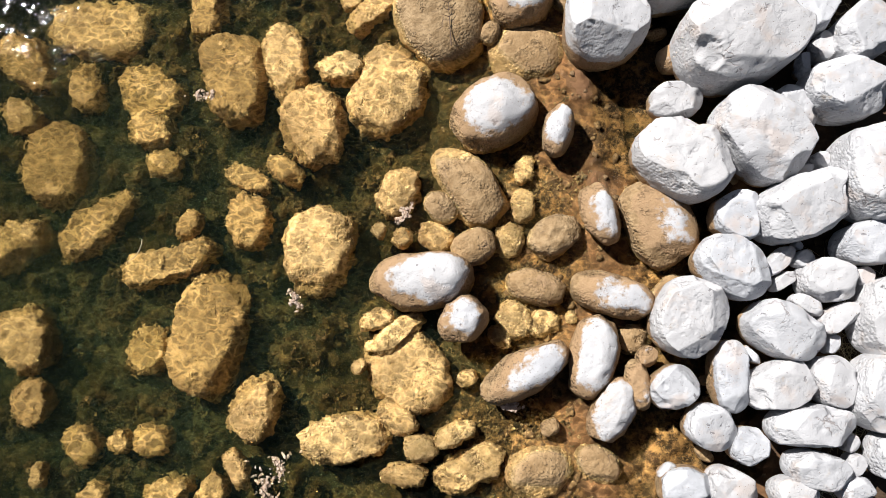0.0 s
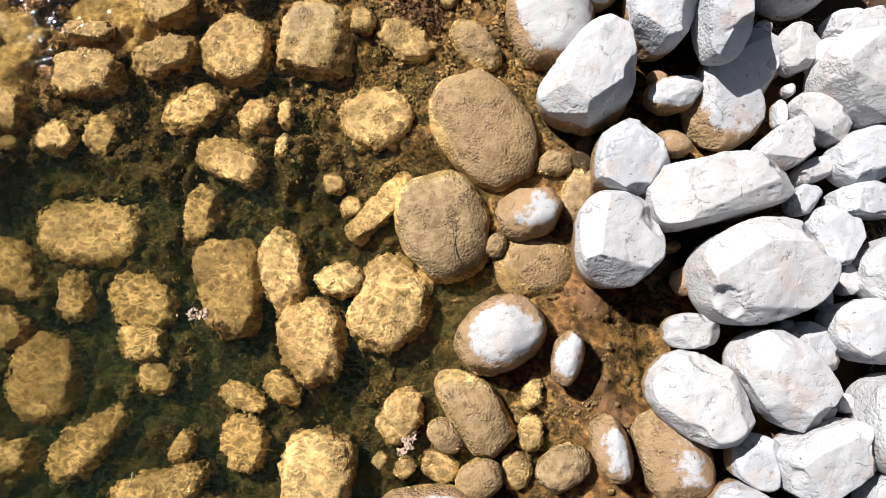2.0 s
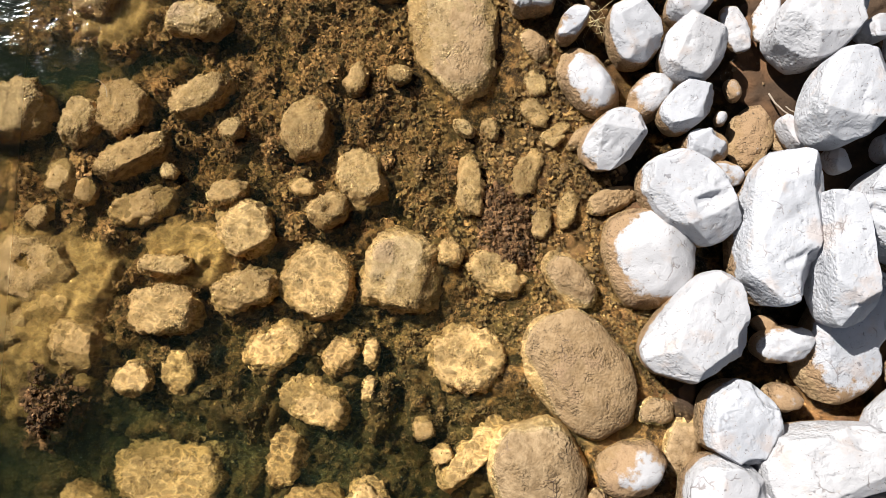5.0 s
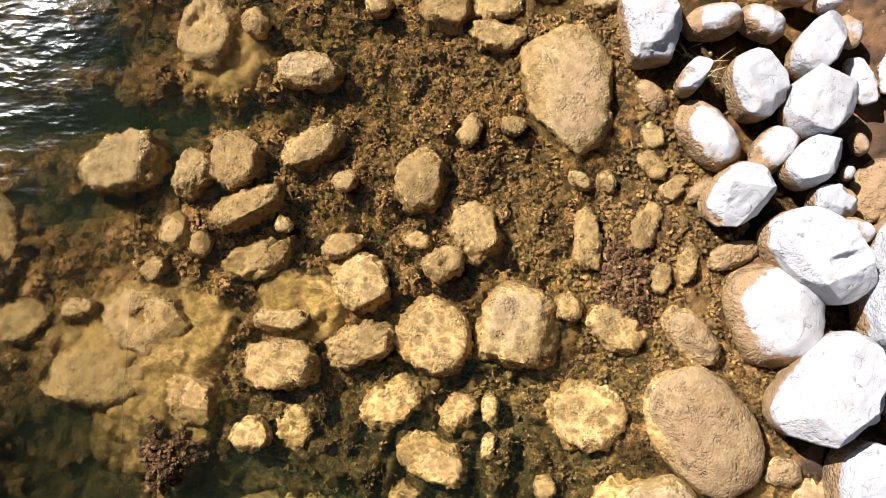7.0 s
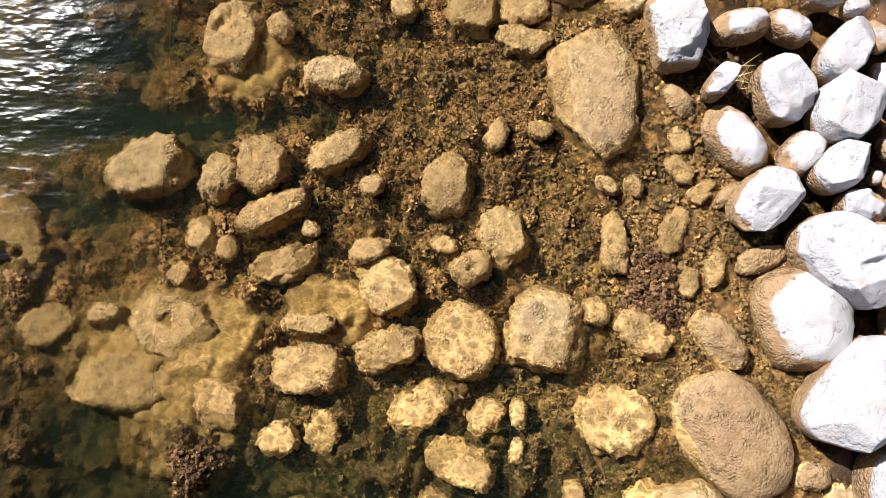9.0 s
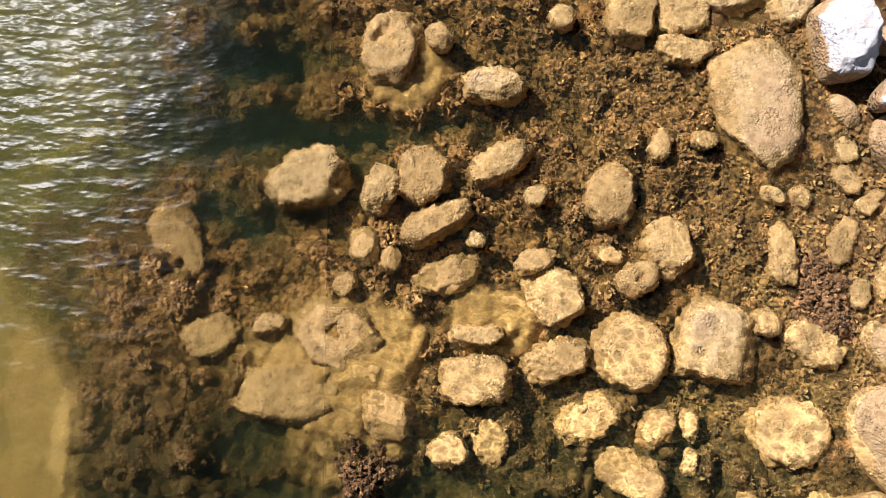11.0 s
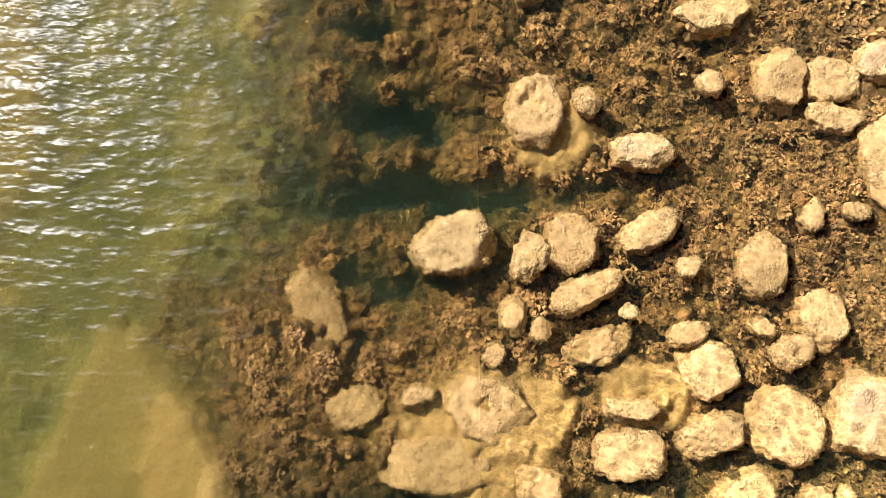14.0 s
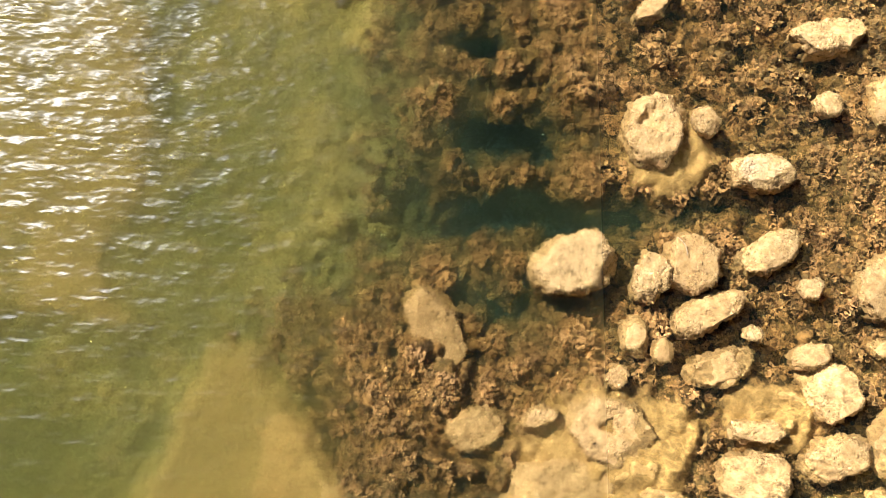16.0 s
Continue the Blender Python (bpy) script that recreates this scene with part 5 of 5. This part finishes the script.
def weed_bush(x, y, wide, top, seed):
    """A dense dark bush of waterweed that reaches up from the bed, all knobbly tips."""
    rng = np.random.RandomState(seed)
    m = 520
    turn, out = rng.uniform(0, 2 * np.pi, m), np.sqrt(rng.rand(m)) * (1 + 0.15 * rng.normal(size=m))
    reach = wide * (1 + 0.25 * np.sin(3 * turn + seed) + 0.12 * np.sin(7 * turn))
    px, py = x + np.cos(turn) * out * reach, y + np.sin(turn) * out * reach * 1.3
    low = land(px, py)
    pz = low + (top - low) * np.clip(1.1 - out**2, 0.1, 1) * rng.uniform(0.6, 1.0, m)
    v, f = BALLS[2]
    size = rng.uniform(0.018, 0.05, m)
    p = v[None] * size[:, None, None] * (1 + 0.35 * rng.normal(size=(m, len(v), 1)).clip(-1.4, 1.4)) * rng.uniform(0.6, 1.3, (m, 1, 3))
    verts = (p + np.stack([px, py, np.minimum(pz, top - 0.05)], 1)[:, None]).reshape(-1, 3)
    faces = (f[None] + np.arange(m)[:, None, None] * len(v)).reshape(-1, 3)
    me = mesh_of("weed_bush", verts, faces, BUSH, smooth=False)
    tagged(new("weed_bush", me), "dark brown knobbly bush of waterweed under the surface", "waterweed", "weed bushes")


algae_cushions()
stone_fringe()
weed_bush(-8.55, 7.0, 0.5, -0.03, 1)
weed_bush(-0.62, 10.2, 0.5, -0.02, 2)
weed_bush(-0.5, 9.75, 0.33, -0.04, 3)
shore_gravel()


# ---- small things: dried crusts, twigs, straw ----
def rod(name, points, radius, mat):
    """A tapering twig along points."""
    curve = bpy.data.curves.new(name, "CURVE")
    curve.dimensions, curve.bevel_depth, curve.bevel_resolution = "3D", radius, 2
    line = curve.splines.new("POLY")
    line.points.add(len(points) - 1)
    for i, q in enumerate(points):
        line.points[i].co = (*q, 1)
        line.points[i].radius = 1 - 0.7 * i / max(1, len(points) - 1)
    curve.materials.append(mat)
    ob = new(name, curve)
    mesh = bpy.data.meshes.new_from_object(ob.evaluated_get(bpy.context.evaluated_depsgraph_get()))
    bpy.data.objects.remove(ob)
    return new(name, mesh)


def bent(rng, x, y, z, length, turn, rise, wild):
    out, w = [], turn
    for _ in range(7):
        out.append((x, y, z))
        w += rng.uniform(-wild, wild)
        x, y, z = x + math.cos(w) * length / 6, y + math.sin(w) * length / 6, z + rise * length / 6
    return out


def dried_crust(x, y, z, size, seed):
    """A ragged flake of dried algae: curled scraps matted together."""
    rng = np.random.RandomState(seed)
    m = 90
    turn, out = seed * 67, rng.normal(size=(m, 2)) * (size * 0.5, size * 0.2)
    px = out[:, 0] * math.cos(turn) - out[:, 1] * math.sin(turn) + 0.3 * size * np.sin(5 * out[:, 0] / size)
    py = out[:, 0] * math.sin(turn) + out[:, 1] * math.cos(turn)
    verts, faces = flakes(px, py, rng.uniform(-0.03, 0.04, m), rng.uniform(0.02, 0.05, m), rng.normal(size=m) * 0.5, rng)
    ob = new("dried_algae", mesh_of("dried_algae", verts, faces, CRUST, smooth=False))
    ob.matrix_world = pose(x, y, z)
    tagged(ob, "ragged pinkish-tan mat of dried algae", "dried algae", "dried algae flakes", kind="stuff")


dried_crust(-2.72, -2.0, -0.02, 0.34, 1)
dried_crust(-2.95, -2.35, -0.03, 0.24, 2)
dried_crust(-4.26, 4.33, -0.02, 0.20, 3)
dried_crust(-0.70, 2.2, 0.0, 0.17, 4)
dried_crust(-2.55, 0.72, -0.02, 0.15, 5)
dried_crust(1.05, -1.05, 0.0, 0.16, 6)


def twig(x, y, z, length, turn, rise, radius, seed):
    rng = random.Random(seed)
    ob = rod("twig", bent(rng, x, y, z, length, turn, rise, 0.35), radius, WOOD)
    tagged(ob, "thin bleached dead twig", "twig", "twigs")


twig(3.95, 12.35, 0.25, 1.15, -0.9, 0.15, 0.018, 1)
twig(4.2, 12.1, 0.3, 0.6, -1.2, 0.2, 0.012, 2)
twig(5.0, 5.45, 0.75, 1.0, -0.15, 0.05, 0.014, 3)
twig(-5.22, 1.75, -0.04, 0.5, -1.4, 0.05, 0.012, 4)
twig(-7.7, 12.5, -0.04, 0.4, 1.5, 0.15, 0.007, 5)


def dead_weed(x, y, z, length, turn, seed):
    """A dead weed stalk lying on a boulder, with a spray of fine branches at its head."""
    rng = random.Random(seed)
    line = bent(rng, x, y, z, length, turn, 0.04, 0.08)
    stalk = new("dead_weed")
    stalk.location = (x, y, z)
    bpy.context.view_layer.update()
    for name, points, thick in [("stem", line, 0.011)] + [("branch", bent(rng, *line[k], length * rng.uniform(0.12, 0.24), turn + side * rng.uniform(0.5, 1.1), 0.15, 0.3), 0.007) for k in (4, 5, 6) for side in (-1, 1)]:
        ob = rod(name, points, thick, TWIG)
        ob.parent, ob.matrix_parent_inverse = stalk, stalk.matrix_world.inverted()
    tagged(stalk, "thin dark dead weed stalk lying on a brown boulder", "weed stalk")


dead_weed(0.10, 5.12, 0.27, 0.78, 1.68, 3)


def straw_tuft(x, y, spread, count, seed):
    """A tuft of dry grass, each blade a thin bent rod."""
    rng = np.random.RandomState(seed)
    verts, faces = [], []
    for _ in range(count):
        px, py = x + rng.normal() * spread, y + rng.normal() * spread
        pz = float(land(np.array([px]), np.array([py]))[0])
        turn, length, rise = rng.uniform(0, 2 * math.pi), rng.uniform(0.15, 0.45), rng.uniform(0.3, 1.1)
        w = rng.uniform(0.004, 0.009)
        for k in range(4):
            s = k / 3
            qx, qy = px + math.cos(turn) * length * s, py + math.sin(turn) * length * s
            qz = pz + length * rise * (s - 0.5 * s * s)
            half = w * (1 - 0.8 * s)
            verts += [(qx - math.sin(turn) * half, qy + math.cos(turn) * half, qz), (qx + math.sin(turn) * half, qy - math.cos(turn) * half, qz)]
        i = len(verts) - 8
        faces += [(i + 2 * k, i + 2 * k + 1, i + 2 * k + 3, i + 2 * k + 2) for k in range(3)]
    me = mesh_of("grass_tuft", np.array(verts), np.array(faces), STRAW, smooth=False)
    tagged(new("grass_tuft", me), "tuft of dry straw-coloured grass between boulders", "grass", "dry grass tufts")


for seed, (gx_, gy_, wide_, many_) in enumerate(((7.0, 5.5, 0.3, 130), (6.6, -0.1, 0.2, 90), (6.75, 1.0, 0.25, 110), (6.5, -1.4, 0.2, 90), (0.95, 13.9, 0.25, 50), (7.1, 2.9, 0.25, 90), (6.2, -2.3, 0.2, 80), (5.8, 9.5, 0.2, 60))):
    straw_tuft(gx_, gy_, wide_, many_, seed)
